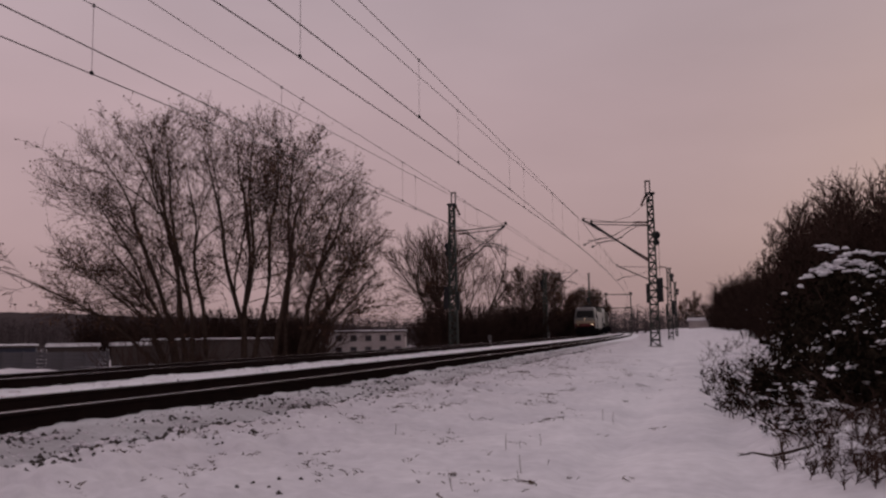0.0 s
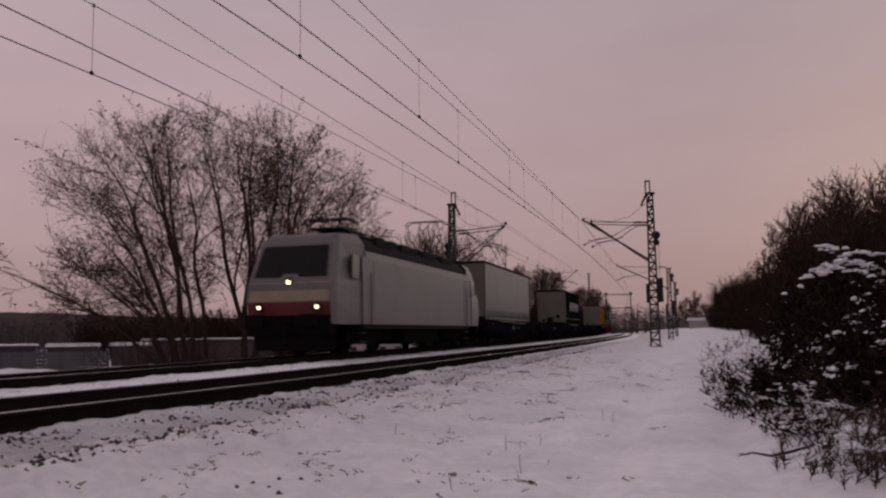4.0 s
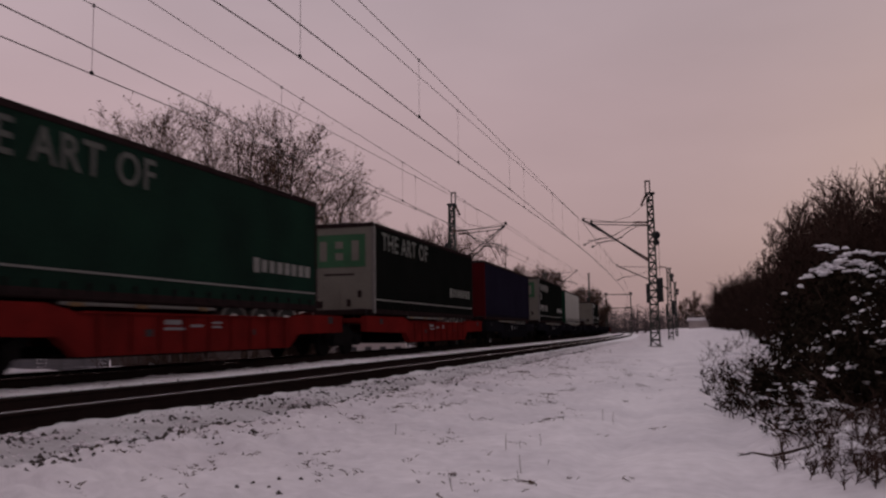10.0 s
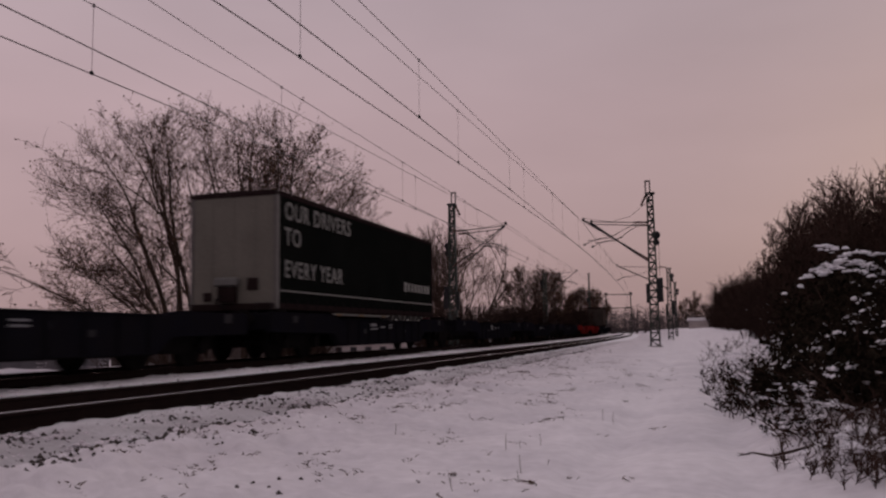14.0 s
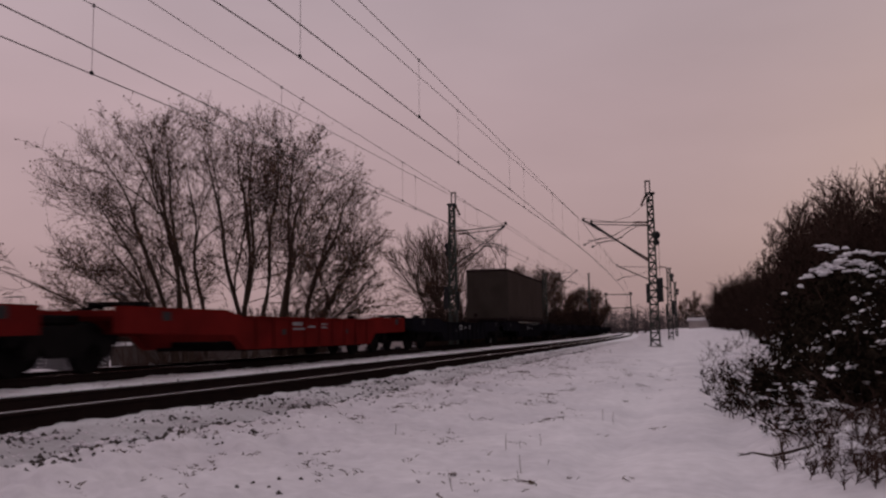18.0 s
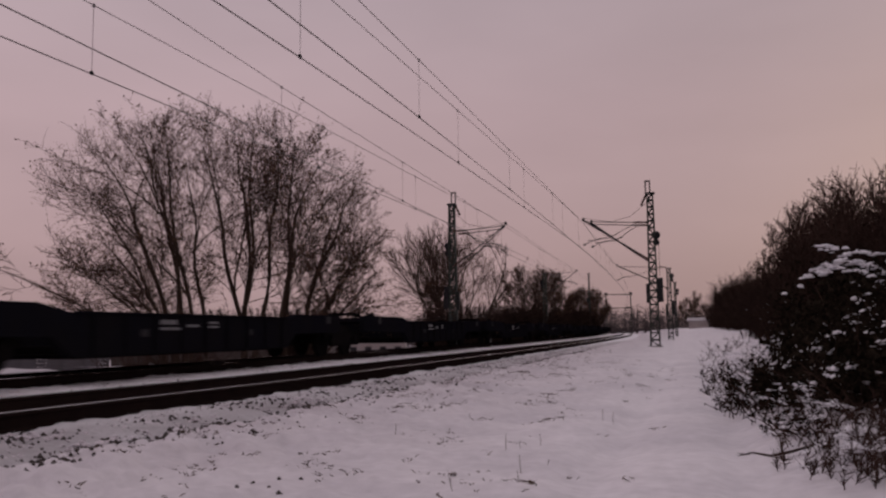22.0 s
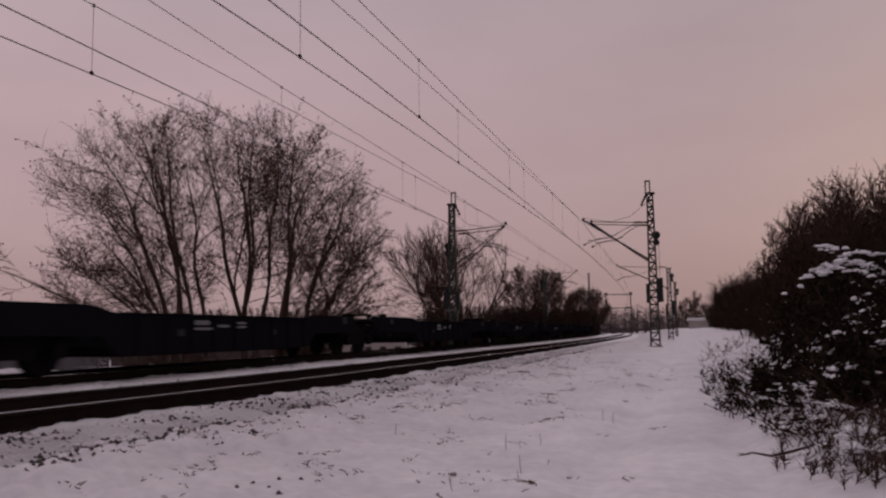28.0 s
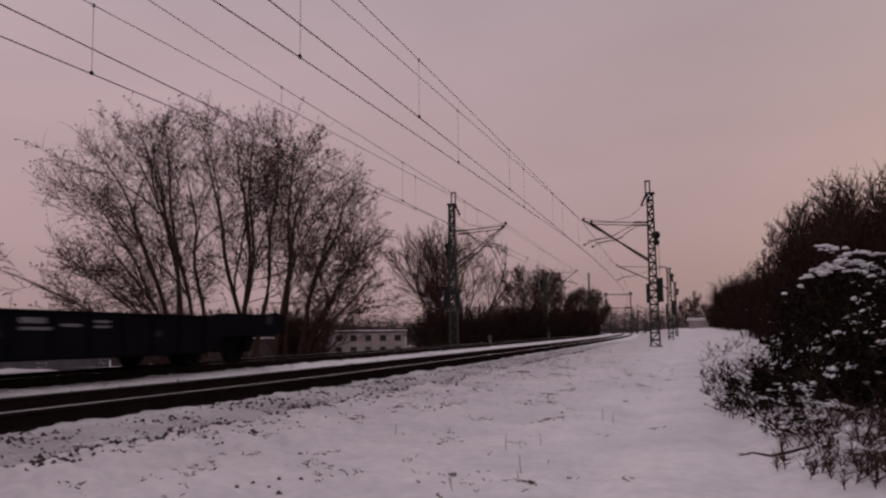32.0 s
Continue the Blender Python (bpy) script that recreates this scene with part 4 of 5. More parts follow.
    part("pulley_wheel", Mesh().disc("y", (side * 0.28, 0, z0 + 6.9), 0.26, 0.12, 18).disc("y", (side * 0.28, 0, z0 + 6.45), 0.2, 0.1, 18), M_DARKSTEEL, t)
    if box:
        for i in range(9):
            part("tension_weight", Mesh().box(side * 0.42 - 0.17, side * 0.42 + 0.17, -0.15, 0.15, z0 + 2.75 + i * 0.165, z0 + 2.91 + i * 0.165, 0.015), M_DARKSTEEL, t, "dark cast-iron weight")
        part("weight_cable", Mesh().tube([(side * 0.42, 0, z0 + 4.25), (side * 0.42, 0, z0 + 6.6)], 0.015, 5), M_WIRE, t)
        for i in range(6):
            part("tension_weight", Mesh().box(-side * 0.34 - 0.09, -side * 0.34 + 0.09, -0.12, 0.12, z0 + 2.7 + i * 0.2, z0 + 2.89 + i * 0.2, 0.012), M_DARKSTEEL, t, "dark cast-iron weight")
    return t


def build_wire(left0, left1, z0, z1, mid, at_mast, drops, rise=0.0):
    """A contact wire with its carrier and droppers, from behind the eye to the mast and on along the line."""
    t = thing("overhead_wire", "dark contact wire and carrier wire joined by thin droppers", "overhead wire", "overhead wires")

    def side_at(s):
        k = (s - 12.0) / 40.0
        return left0 + (left1 - left0) * min(k, 1.02)

    def contact(s):
        k = (s - 12.0) / 40.0
        p, _ = line_at(s, side_at(s))
        return (p.x, p.y, z0 + (z1 - z0) * min(k, 1.0) + max(0, s - 53) * RISE)

    def carrier(s):
        c = contact(s)
        k = (s - 20.0) / 33.0 if s < 53 else ((s - 53) % 45) / 22.5 - 1
        return (c[0], c[1], c[2] - (z1 if s > 53 else z0) + mid + (at_mast - mid) * min(1.0, k * k) + rise * max(0.0, 20 - s) - (0 if s > 53 else (z1 - z0) * min((s - 12) / 40, 1)))
    ss = [-14 + i for i in range(68)]
    far = [54 + 4 * i for i in range(45)]
    part("contact_wire", Mesh().tube([contact(s) for s in ss + far], 0.0125, 5), M_WIRE, t)
    part("carrier_wire", Mesh().tube([carrier(s) for s in ss + far], 0.0095, 5), M_WIRE, t)
    for s in drops:
        a, b = contact(s), carrier(s)
        d = part("dropper", Mesh().tube([a, b], 0.005, 4), M_WIRE, t)
        part("dropper_clip", Mesh().box(b[0] - 0.02, b[0] + 0.02, b[1] - 0.03, b[1] + 0.03, b[2] - 0.04, b[2] + 0.03, 0.008), M_DARKSTEEL, d)
        part("dropper_clip", Mesh().box(a[0] - 0.022, a[0] + 0.022, a[1] - 0.04, a[1] + 0.04, a[2] - 0.02, a[2] + 0.06, 0.008), M_DARKSTEEL, d)
    return t


def build_overhead():
    build_wire(NEAR + 0.696, NEAR - 0.29, 5.945, 6.01, 7.64, 7.75, (3.6, 14.0, 24.5, 34.3, 44.5, 62, 72, 82))
    build_wire(NEAR - 0.117, NEAR - 0.32, 5.945, 5.925, 7.40, 7.73, (8.6, 18.9, 29.5, 39.8, 50.2, 66, 77, 88))
    build_wire(FAR - 0.003, FAR - 0.89, 5.945, 6.04, 7.38, 7.55, (3.5, 13.55, 23.8, 33.2, 43.5, 64, 75, 86))
    build_wire(FAR - 1.055, FAR - 0.66, 5.945, 5.81, 7.42, 7.52, (9.5, 19.9, 30.3, 40.5, 50, 68, 79, 90), 0.018)
    near = "grey-green lattice mast with tension weights beside the snowy path"
    make_mast(52.9, 1.83, -0.41, 9.14, 1, near, arms=((-0.6, 0.0), (0.9, -0.35)))
    make_mast(52.9, 14.66, -0.57, 9.14, -1, "dark lattice mast with cantilever behind the far track", arms=((-0.6, 0.0), (0.9, -0.45)))
    make_mast(91.2, 0.70, -0.58, 7.1, 1, "lattice mast with a bracket further along the path", arms=((0.0, 1.2),), horn=False)
    make_mast(124.0, -0.85, -0.7, 7.4, 1, "slim lattice mast far along the path", arms=(), box=False, horn=False, width=0.3)
    make_mast(97.0, 14.66, -0.6, 7.4, -1, "dark lattice mast among the bushes", arms=((0.0, 0.0),), box=False, horn=False)
    make_mast(152.0, 12.9, -0.6, 10.9, -1, "tall slim mast behind the far track", arms=(), box=False, horn=False, width=0.3)
    # signal gantry far down the line
    g = thing("signal_gantry", "thin steel gantry spanning the tracks in the haze", "gantry", at=line_pose(215, 4.7))
    for x in (-6.1, 0.0):
        part("gantry_post", Mesh().tube([(x, 0, -1.4), (x, 0, 9.7)], 0.13, 6), M_STEEL, g)
    for z in (6.2, 9.6):
        part("gantry_beam", Mesh().box(-6.4, 0.3, -0.12, 0.12, z - 0.10, z + 0.10, 0.01), M_STEEL, g)
    for x in (-6.1, 0.0):
        part("gantry_finial", Mesh().box(x - 0.4, x + 0.4, -0.15, 0.15, 9.5, 10.1, 0.03), M_DARKSTEEL, g)
    # a dwarf signal and a marker beside the far track
    for s, left in ((64.0, 14.6), (96.0, 14.2)):
        p = thing("marker_post", "small pale marker post in the snow", "marker", "marker posts", at=Matrix.Translation(spot(left, s)))
        part("post", Mesh().box(-0.06, 0.06, -0.05, 0.05, -0.2, 1.0, 0.01), M_CONCRETE, p)
        part("plate", Mesh().box(-0.16, 0.16, -0.08, -0.05, 0.72, 1.15, 0.01), M_POST, p)


# ---- plants ----
def branch(wood, twig, rng, p, d, length, r, depth, spec, tips):
    """Grows one limb and, from it, the next finer ones."""
    n = 4 if depth > 1 else 3 if depth == 1 else 2
    pts, rad = [p.copy()], [r]
    q, e = p.copy(), d.copy()
    end = r * spec["taper"]
    for i in range(n):
        e = (e + Vector((rng.gauss(0, 1), rng.gauss(0, 1), rng.gauss(0, 0.7))) * spec["wobble"] + Vector((0, 0, spec["lift"]))).normalized()
        q = q + e * (length / n)
        pts.append(q.copy())
        rad.append(r + (end - r) * (i + 1) / n)
        c, ax = spec["centre"], spec["axes"]
        pw = spec.get("round", 3.0)
        out = abs((q[0] - c[0]) / ax[0]) ** pw + abs((q[1] - c[1]) / ax[1]) ** pw + abs((q[2] - c[2]) / ax[2] * (1.0 if q[2] > c[2] else 0.6)) ** pw
        edge = 1.0 + 0.5 * noise.noise((q[0] * 0.55 + c[2], q[1] * 0.55, q[2] * 0.55))
        if out > 0.8 * edge and depth > 2:
            e = (e - Vector(((q[0] - c[0]) / ax[0], (q[1] - c[1]) / ax[1], (q[2] - c[2]) / ax[2])) * 0.12).normalized()
        if out > edge and len(pts) > 1:
            rad[-1] *= 0.4
            break
    m = wood if depth >= spec["fine"] else twig
    m.tube(pts, rad, 7 if depth >= 4 else 5 if depth >= 3 else 3, caps=False)
    if depth == 0:
        tips.append((pts[-1], e))
        return
    if depth >= 2:
        branch(wood, twig, rng, pts[-1], e, length * 0.62, rad[-1], depth - 1, spec, tips)
    for i in range(spec["kids"][depth]):
        k = 0.25 + 0.75 * (i + rng.random()) / spec["kids"][depth]
        j = min(int(k * (len(pts) - 1)), len(pts) - 2)
        b = pts[j].lerp(pts[j + 1], k * (len(pts) - 1) - j)
        if depth > 1 and b[2] > c[2] and sum(abs((b[i2] - c[i2]) / ax[i2]) ** 3 for i2 in range(3)) > 1.15:
            continue
        a = Vector((rng.gauss(0, 1), rng.gauss(0, 1), rng.gauss(0, 0.6))).normalized()
        nd = (e * rng.uniform(0.7, 1.1) + a * spec["spread"]).normalized()
        branch(wood, twig, rng, b, nd, length * rng.uniform(0.5, 0.75), max(spec["min"], rad[j] * rng.uniform(0.45, 0.65)), depth - 1, spec, tips)
    tips.append((pts[-1], e))


def leaf(m, rng, p, size, slim=False):
    a = Vector((rng.gauss(0, 1), rng.gauss(0, 1), rng.gauss(0, 1))).normalized()
    b = a.orthogonal().normalized()
    if rng.random() < 0.5:
        b = a.cross(b)
    a, b = (a * size * 1.6, b * size * 0.14) if slim else (a * size, b * size * rng.uniform(0.45, 0.8))
    o = len(m.v)
    m.v += [tuple(p - a), tuple(p + b * 0.9 + a * 0.1), tuple(p + a), tuple(p - b)]
    m.f.append((o, o + 1, o + 2, o + 3))


def sprig(m, rng, p, d, length, width):
    """A bare twig as a thin three-sided spike that leaves its stem at p."""
    e = (d + Vector((rng.gauss(0, 0.75), rng.gauss(0, 0.75), rng.gauss(0.1, 0.6)))).normalized()
    a = e.orthogonal().normalized() * width
    b = e.cross(a)
    o = len(m.v)
    q = p + e * length
    m.v += [tuple(p + a), tuple(p - a * 0.5 + b), tuple(p - a * 0.5 - b), tuple(q)]
    m.f += [(o, o + 1, o + 3), (o + 1, o + 2, o + 3), (o + 2, o, o + 3)]


def dab(m, rng, p, n, wide, high):
    """Snow caught on leaves: a blotch of small tilted flakes."""
    for _ in range(n):
        q = p + Vector((rng.gauss(0, wide), rng.gauss(0, wide), rng.gauss(0, high)))
        r, k = rng.uniform(0.012, 0.032), rng.uniform(0, 6.28)
        t1 = Vector((math.cos(k), math.sin(k), rng.gauss(0, 0.35))) * r
        t2 = Vector((-math.sin(k), math.cos(k), rng.gauss(0, 0.35))) * r * rng.uniform(0.4, 0.9)
        up = Vector((0, 0, r * 0.4))
        o = len(m.v)
        m.v += [tuple(q + t1), tuple(q + t2), tuple(q - t1), tuple(q - t2), tuple(q + up)]
        m.f += [(o, o + 1, o + 4), (o + 1, o + 2, o + 4), (o + 2, o + 3, o + 4), (o + 3, o, o + 4), (o + 3, o + 2, o + 1, o)]


def clump(m, rng, p, sx, sy, sz):
    """A rough flattened cap of snow."""
    rings = ((0.0, 1.0), (0.55, 0.8), (0.95, 0.25), (0.8, -0.15))
    o, n = len(m.v), 7
    m.v.append((p.x, p.y, p.z + sz))
    for r, h in rings[1:]:
        for k in range(n):
            t = 2 * math.pi * k / n + rng.uniform(-0.2, 0.2)
            j = rng.uniform(0.45, 1.35)
            m.v.append((p.x + math.cos(t) * sx * r * j, p.y + math.sin(t) * sy * r * j, p.z + sz * h * rng.uniform(0.8, 1.2)))
    for k in range(n):
        m.f.append((o, o + 1 + k, o + 1 + (k + 1) % n))
        for q in range(2):
            a, b = o + 1 + q * n, o + 1 + (q + 1) * n
            m.f.append((a + k, b + k, b + (k + 1) % n, a + (k + 1) % n))
    m.f.append(tuple(o + 1 + 2 * n + k for k in range(n))[::-1])


def plant_tree(label, base, stems, spec, seed, leaves, leaf_size, group="", name="tree", snow=0):
    rng = random.Random(seed)
    t = thing(name, label, "tree" if name == "tree" else "bush", group, at=Matrix.Translation(base))
    wood, twig, lv, sn, tips = Mesh(), Mesh(), Mesh(), Mesh(), []
    for (x, y), d, length, r in stems:
        branch(wood, twig, rng, Vector((x, y, -0.3)), Vector(d).normalized(), length, r, spec["depth"], spec, tips)
    part("trunk", wood, M_BARK, t, raw=True)
    crown = part("crown", twig, M_TWIG, t, raw=True)
    for p, e in tips:
        for _ in range(leaves):
            if rng.random() < spec["leafy"]:
                leaf(lv, rng, p + Vector((rng.gauss(0, 1), rng.gauss(0, 1), rng.gauss(0, 1))) * leaf_size * 0.7, leaf_size * rng.uniform(0.6, 1.3))
        if snow and rng.random() < snow:
            clump(sn, rng, p, 0.10, 0.10, 0.05)
    if lv.v:
        part("leaves", lv, spec.get("leaf_mat", M_LEAF), crown, raw=True)
    if sn.v:
        part("snow", sn, M_SNOWCLEAN, crown, raw=True)
    return t


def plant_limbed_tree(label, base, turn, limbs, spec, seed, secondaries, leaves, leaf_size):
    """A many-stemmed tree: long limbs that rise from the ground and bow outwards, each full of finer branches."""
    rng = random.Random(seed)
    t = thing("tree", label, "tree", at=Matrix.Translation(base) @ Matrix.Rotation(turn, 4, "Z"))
    wood, twig, lv, tips = Mesh(), Mesh(), Mesh(), []
    for n, (x0, x1, top, bow, r) in enumerate(limbs):
        y0, y1, pts, rad = rng.uniform(-0.5, 0.5), rng.uniform(-3.4, 3.4), [], []
        for i in range(13):
            k = i / 12
            w = 0.5 * math.sin(math.pi * k)
            pts.append(Vector((x0 + (x1 - x0) * k ** bow + w * noise.noise((n * 3.7, k * 3.0, 1)), y0 + y1 * k + w * noise.noise((n * 3.7, k * 3.0, 5)), -0.4 + (top + 0.4) * (1 - (1 - k) ** 1.12))))
            rad.append(0.8 * r * (1 - k) ** 0.75 + 0.014)
        wood.tube(pts, rad, 7, caps=False)
        for j in range(2):
            # forks that run up beside the limb
            i = rng.randint(4, 8)
            e = (pts[i + 1] - pts[i]).normalized()
            side = Vector((rng.gauss(0.25 * (x1 - x0) / top, 0.5), rng.gauss(0, 0.5), 0.1))
            branch(wood, twig, rng, pts[i].copy(), (e + side * 0.55).normalized(), (0.30 + 0.06 * rng.random()) * top, rad[i] * 0.6, 3, spec, tips)
        count = int(secondaries * min(1.0, top / 6.5))
        for j in range(count):
            k = 0.30 + 0.70 * (j + rng.random()) / count
            i = min(int(k * 12), 11)
            p, e = pts[i].lerp(pts[i + 1], k * 12 - i), (pts[i + 1] - pts[i]).normalized()
            a = Vector((rng.gauss(0, 1), rng.gauss(0, 1), rng.gauss(0.15, 0.6))).normalized()
            length = (2.2 - 1.0 * k) * rng.uniform(0.55, 1.1)
            branch(wood, twig, rng, p, (e * 0.75 + a * 0.8).normalized(), length, max(spec["min"], 0.030 * (1.15 - k)), 2, spec, tips)
    part("trunk", wood, M_BARK, t, raw=True)
    crown = part("crown", twig, M_TWIG, t, raw=True)
    for p, e in tips:
        if noise.noise(p * 0.9) > -0.25:
            for _ in range(leaves):
                if rng.random() < spec["leafy"]:
                    leaf(lv, rng, p + Vector((rng.gauss(0, 1), rng.gauss(0, 1), rng.gauss(0, 1))) * leaf_size * 0.8, leaf_size * rng.uniform(0.6, 1.3))
    part("leaves", lv, M_LEAF, crown, raw=True)
    return t


def build_trees():
    # the tall many-stemmed tree beyond the far track: (foot, tip, height, bow, thickness) of each limb
    spec = dict(taper=0.5, wobble=0.16, lift=0.03, spread=0.75, kids=(0, 4, 5, 4), fine=2, min=0.0085, depth=3, centre=(-1.7, 0, 3.6), axes=(8.0, 5.0, 7.0), leafy=0.6, round=2.6)
    limbs = ((-1.95, -5.6, 9.3, 1.35, 0.14), (-2.2, -6.5, 6.0, 1.5, 0.10), (-2.2, -8.0, 4.4, 1.6, 0.09), (-2.2, -7.3, 5.0, 1.7, 0.07), (-1.9, -4.3, 9.9, 1.4, 0.13), (-1.4, -2.5, 9.9, 1.3, 0.12), (-0.8, -1.7, 8.6, 0.8, 0.11), (-2.05, -6.0, 7.6, 1.4, 0.10), (-1.6, -3.4, 10.0, 1.5, 0.10), (-2.2, -7.2, 4.9, 1.2, 0.08),
             (0.5, -1.2, 9.9, 1.5, 0.13), (0.6, -0.2, 10.0, 1.8, 0.13), (0.75, 2.2, 9.6, 0.9, 0.13), (0.7, 1.1, 9.9, 1.2, 0.11), (1.9, 3.9, 8.3, 1.6, 0.13), (2.2, 3.1, 9.1, 1.3, 0.11), (2.6, 4.8, 7.2, 1.3, 0.12), (2.5, 4.2, 7.8, 1.4, 0.11), (2.7, 5.8, 5.8, 1.2, 0.11), (2.8, 6.0, 4.3, 1.1, 0.09), (2.8, 5.7, 3.0, 1.0, 0.07), (2.6, 5.4, 5.4, 1.5, 0.09))
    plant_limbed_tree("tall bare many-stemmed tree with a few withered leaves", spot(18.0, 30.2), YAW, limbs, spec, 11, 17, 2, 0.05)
    # smaller trees down the line
    spec2 = dict(taper=0.5, wobble=0.13, lift=0.04, spread=0.55, kids=(0, 4, 5, 4, 5), fine=2, min=0.013, depth=4, centre=(-0.6, 0, 5.6), axes=(5.2, 4.0, 5.7), leafy=0.35)
    st2 = tuple(((0.9 * math.cos(a), 0.6 * math.sin(a)), (0.60 * math.cos(a), 0.5 * math.sin(a), 1.2), 6.0, 0.17) for a in (0.0, 0.9, 1.8, 2.7, 3.6, 4.5, 5.4))
    plant_tree("bare round-crowned tree behind the lattice mast", spot(19.4, 72.0), st2, spec2, 21, 1, 0.07)
    spec3 = dict(spec2, min=0.018)
    plant_tree("bare small tree far down the line", spot(18.4, 115.0), st2, dict(spec3, axes=(4.3, 4.0, 5.2), centre=(0, 0, 5.2)), 22, 1, 0.10)
    plant_tree("bare small tree at the bend of the line", spot(14.8, 180.0), st2, dict(spec3, min=0.03, axes=(4.6, 4.0, 4.9), centre=(0, 0, 4.9)), 23, 1, 0.14)


def build_end_tree():
    spec = dict(taper=0.5, wobble=0.13, lift=0.04, spread=0.55, kids=(0, 3, 4, 4, 5), fine=2, min=0.022, depth=4, centre=(0, 0, 3.8), axes=(2.6, 2.4, 3.8), leafy=0.4)
    stems = tuple(((0.4 * math.cos(a), 0.4 * math.sin(a)), (0.5 * math.cos(a), 0.5 * math.sin(a), 1.2), 4.2, 0.12) for a in (0.3, 1.5, 2.7, 3.9, 5.1))
    plant_tree("hazy bare tree behind the hut", spot(-7.9, 190), stems, spec, 29, 1, 0.12)


def shrub_mass(name, label, spots, height, seed, leaf_mat, per, size, slim=False, snow=0.0):
    """A dense thicket: thin arching stems full of small leaves."""
    rng = random.Random(seed)
    t = thing(name, label, "thicket", "shrubs")
    stems, lv, sn = Mesh(), Mesh(), Mesh()
    for left, s, h in spots:
        b = spot(left, s, -0.1)
        for _ in range(7):
            d = Vector((rng.gauss(0, 0.3), rng.gauss(0, 0.3), 1)).normalized()
            p, pts = b + Vector((rng.gauss(0, 0.3), rng.gauss(0, 0.3), 0)), []
            for i in range(5):
                pts.append(p.copy())
                d = (d + Vector((rng.gauss(0, 0.14), rng.gauss(0, 0.14), 0))).normalized()
                p = p + d * h * height / 4 * rng.uniform(0.8, 1.1)
            k = min(1.0, 0.1 + 0.5 * h * height)
            stems.tube(pts, [0.022 * k, 0.018 * k, 0.014 * k, 0.010 * k, 0.005 * k], 3, caps=False)
            for i in range(1, 5):
                for _ in range(per):
                    q = pts[i - 1].lerp(pts[i], rng.random())
                    if slim:
                        sprig(lv, rng, q, (pts[i] - pts[i - 1]).normalized(), min(0.9, 0.06 + 0.23 * h * height) * rng.uniform(0.4, 1.2), 0.035 * size)
                    else:
                        q = q + Vector((rng.gauss(0, 1), rng.gauss(0, 1), rng.gauss(0, 1))) * min(0.2, 0.16 * h)
                        leaf(lv, rng, q, size * rng.uniform(0.5, 1.4))
                    if snow and noise.noise(q * 2.6) > 0.28 and rng.random() < snow:
                        dab(sn, rng, q, 3, 0.03, 0.01)
    tagged(part("twig_mass", stems, M_TWIG, t, raw=True), kind="stuff")
    tagged(part("foliage", lv, leaf_mat, t, raw=True), kind="stuff")
    if sn.v:
        tagged(part("snow", sn, M_SNOWCLEAN, t, "small clumps of snow", raw=True), kind="stuff")
    return t


def clearing(left, s):
    """The open strip of low ground in front of the long pale building."""
    p = line_at(s, left)[0]
    return 0.320 < -p.x / p.y < 0.466


def build_shrubs():
    rng = random.Random(5)
    # low scrub along the foot of the far bank
    groups = (("brown scrub on the low ground beyond the line", 26, 44, 36, 80, 110, 1.5, 0.26, M_HEDGE, 14), ("tangle of bare saplings behind the tall tree", 20.0, 24, 26, 37, 14, 3.5, 0.13, M_TWIG, 9), ("brown scrub between the trees", 17.0, 21, 36, 56, 40, 1.2, 0.16, M_TWIG, 10), ("dark woodland edge on the low ground behind the garages", 68, 124, 150, 172, 190, 11.0, 1.7, M_HEDGE, 14), ("tall dark scrub beside the tall tree", 18.2, 20.6, 39, 43, 34, 3.2, 0.16, M_HEDGE, 16), ("bramble scrub with withered leaves below the tall tree", 16.6, 20, 21, 42, 30, 0.8, 0.14, M_TWIG, 6), ("dark scrub round the small trees", 16.0, 22, 52, 84, 130, 3.9, 0.34, M_HEDGE, 22),
              ("dark scrub further down the line", 15.0, 20.5, 84, 130, 160, 4.9, 0.5, M_HEDGE, 22), ("dark scrub at the bend of the line", 13.2, 19, 130, 230, 190, 5.2, 0.75, M_HEDGE, 20))
    for label, a, b, s0, s1, n, h, size, mt, per in groups:
        shrub_mass("scrub", label, [q for q in [(rng.uniform(a, b), rng.uniform(s0, s1), rng.uniform(0.4, 1.1)) for _ in range(n)] if q[0] < 0.77 * q[1] and not clearing(*q[:2])], h, rng.random(), mt, per, size, True)


def build_snowy_brush():
    rng = random.Random(14)
    spots = [(rng.uniform(14.6, 16.4), rng.uniform(20.2, 23.5), rng.uniform(0.5, 1.0)) for _ in range(26)] + [(rng.uniform(14.5, 16.5), rng.uniform(24, 40), rng.uniform(0.4, 0.9)) for _ in range(20)]
    shrub_mass("scrub", "low brush caught in snow at the foot of the far bank", spots, 0.75, 3, M_TWIG, 7, 0.12, True, 0.8)


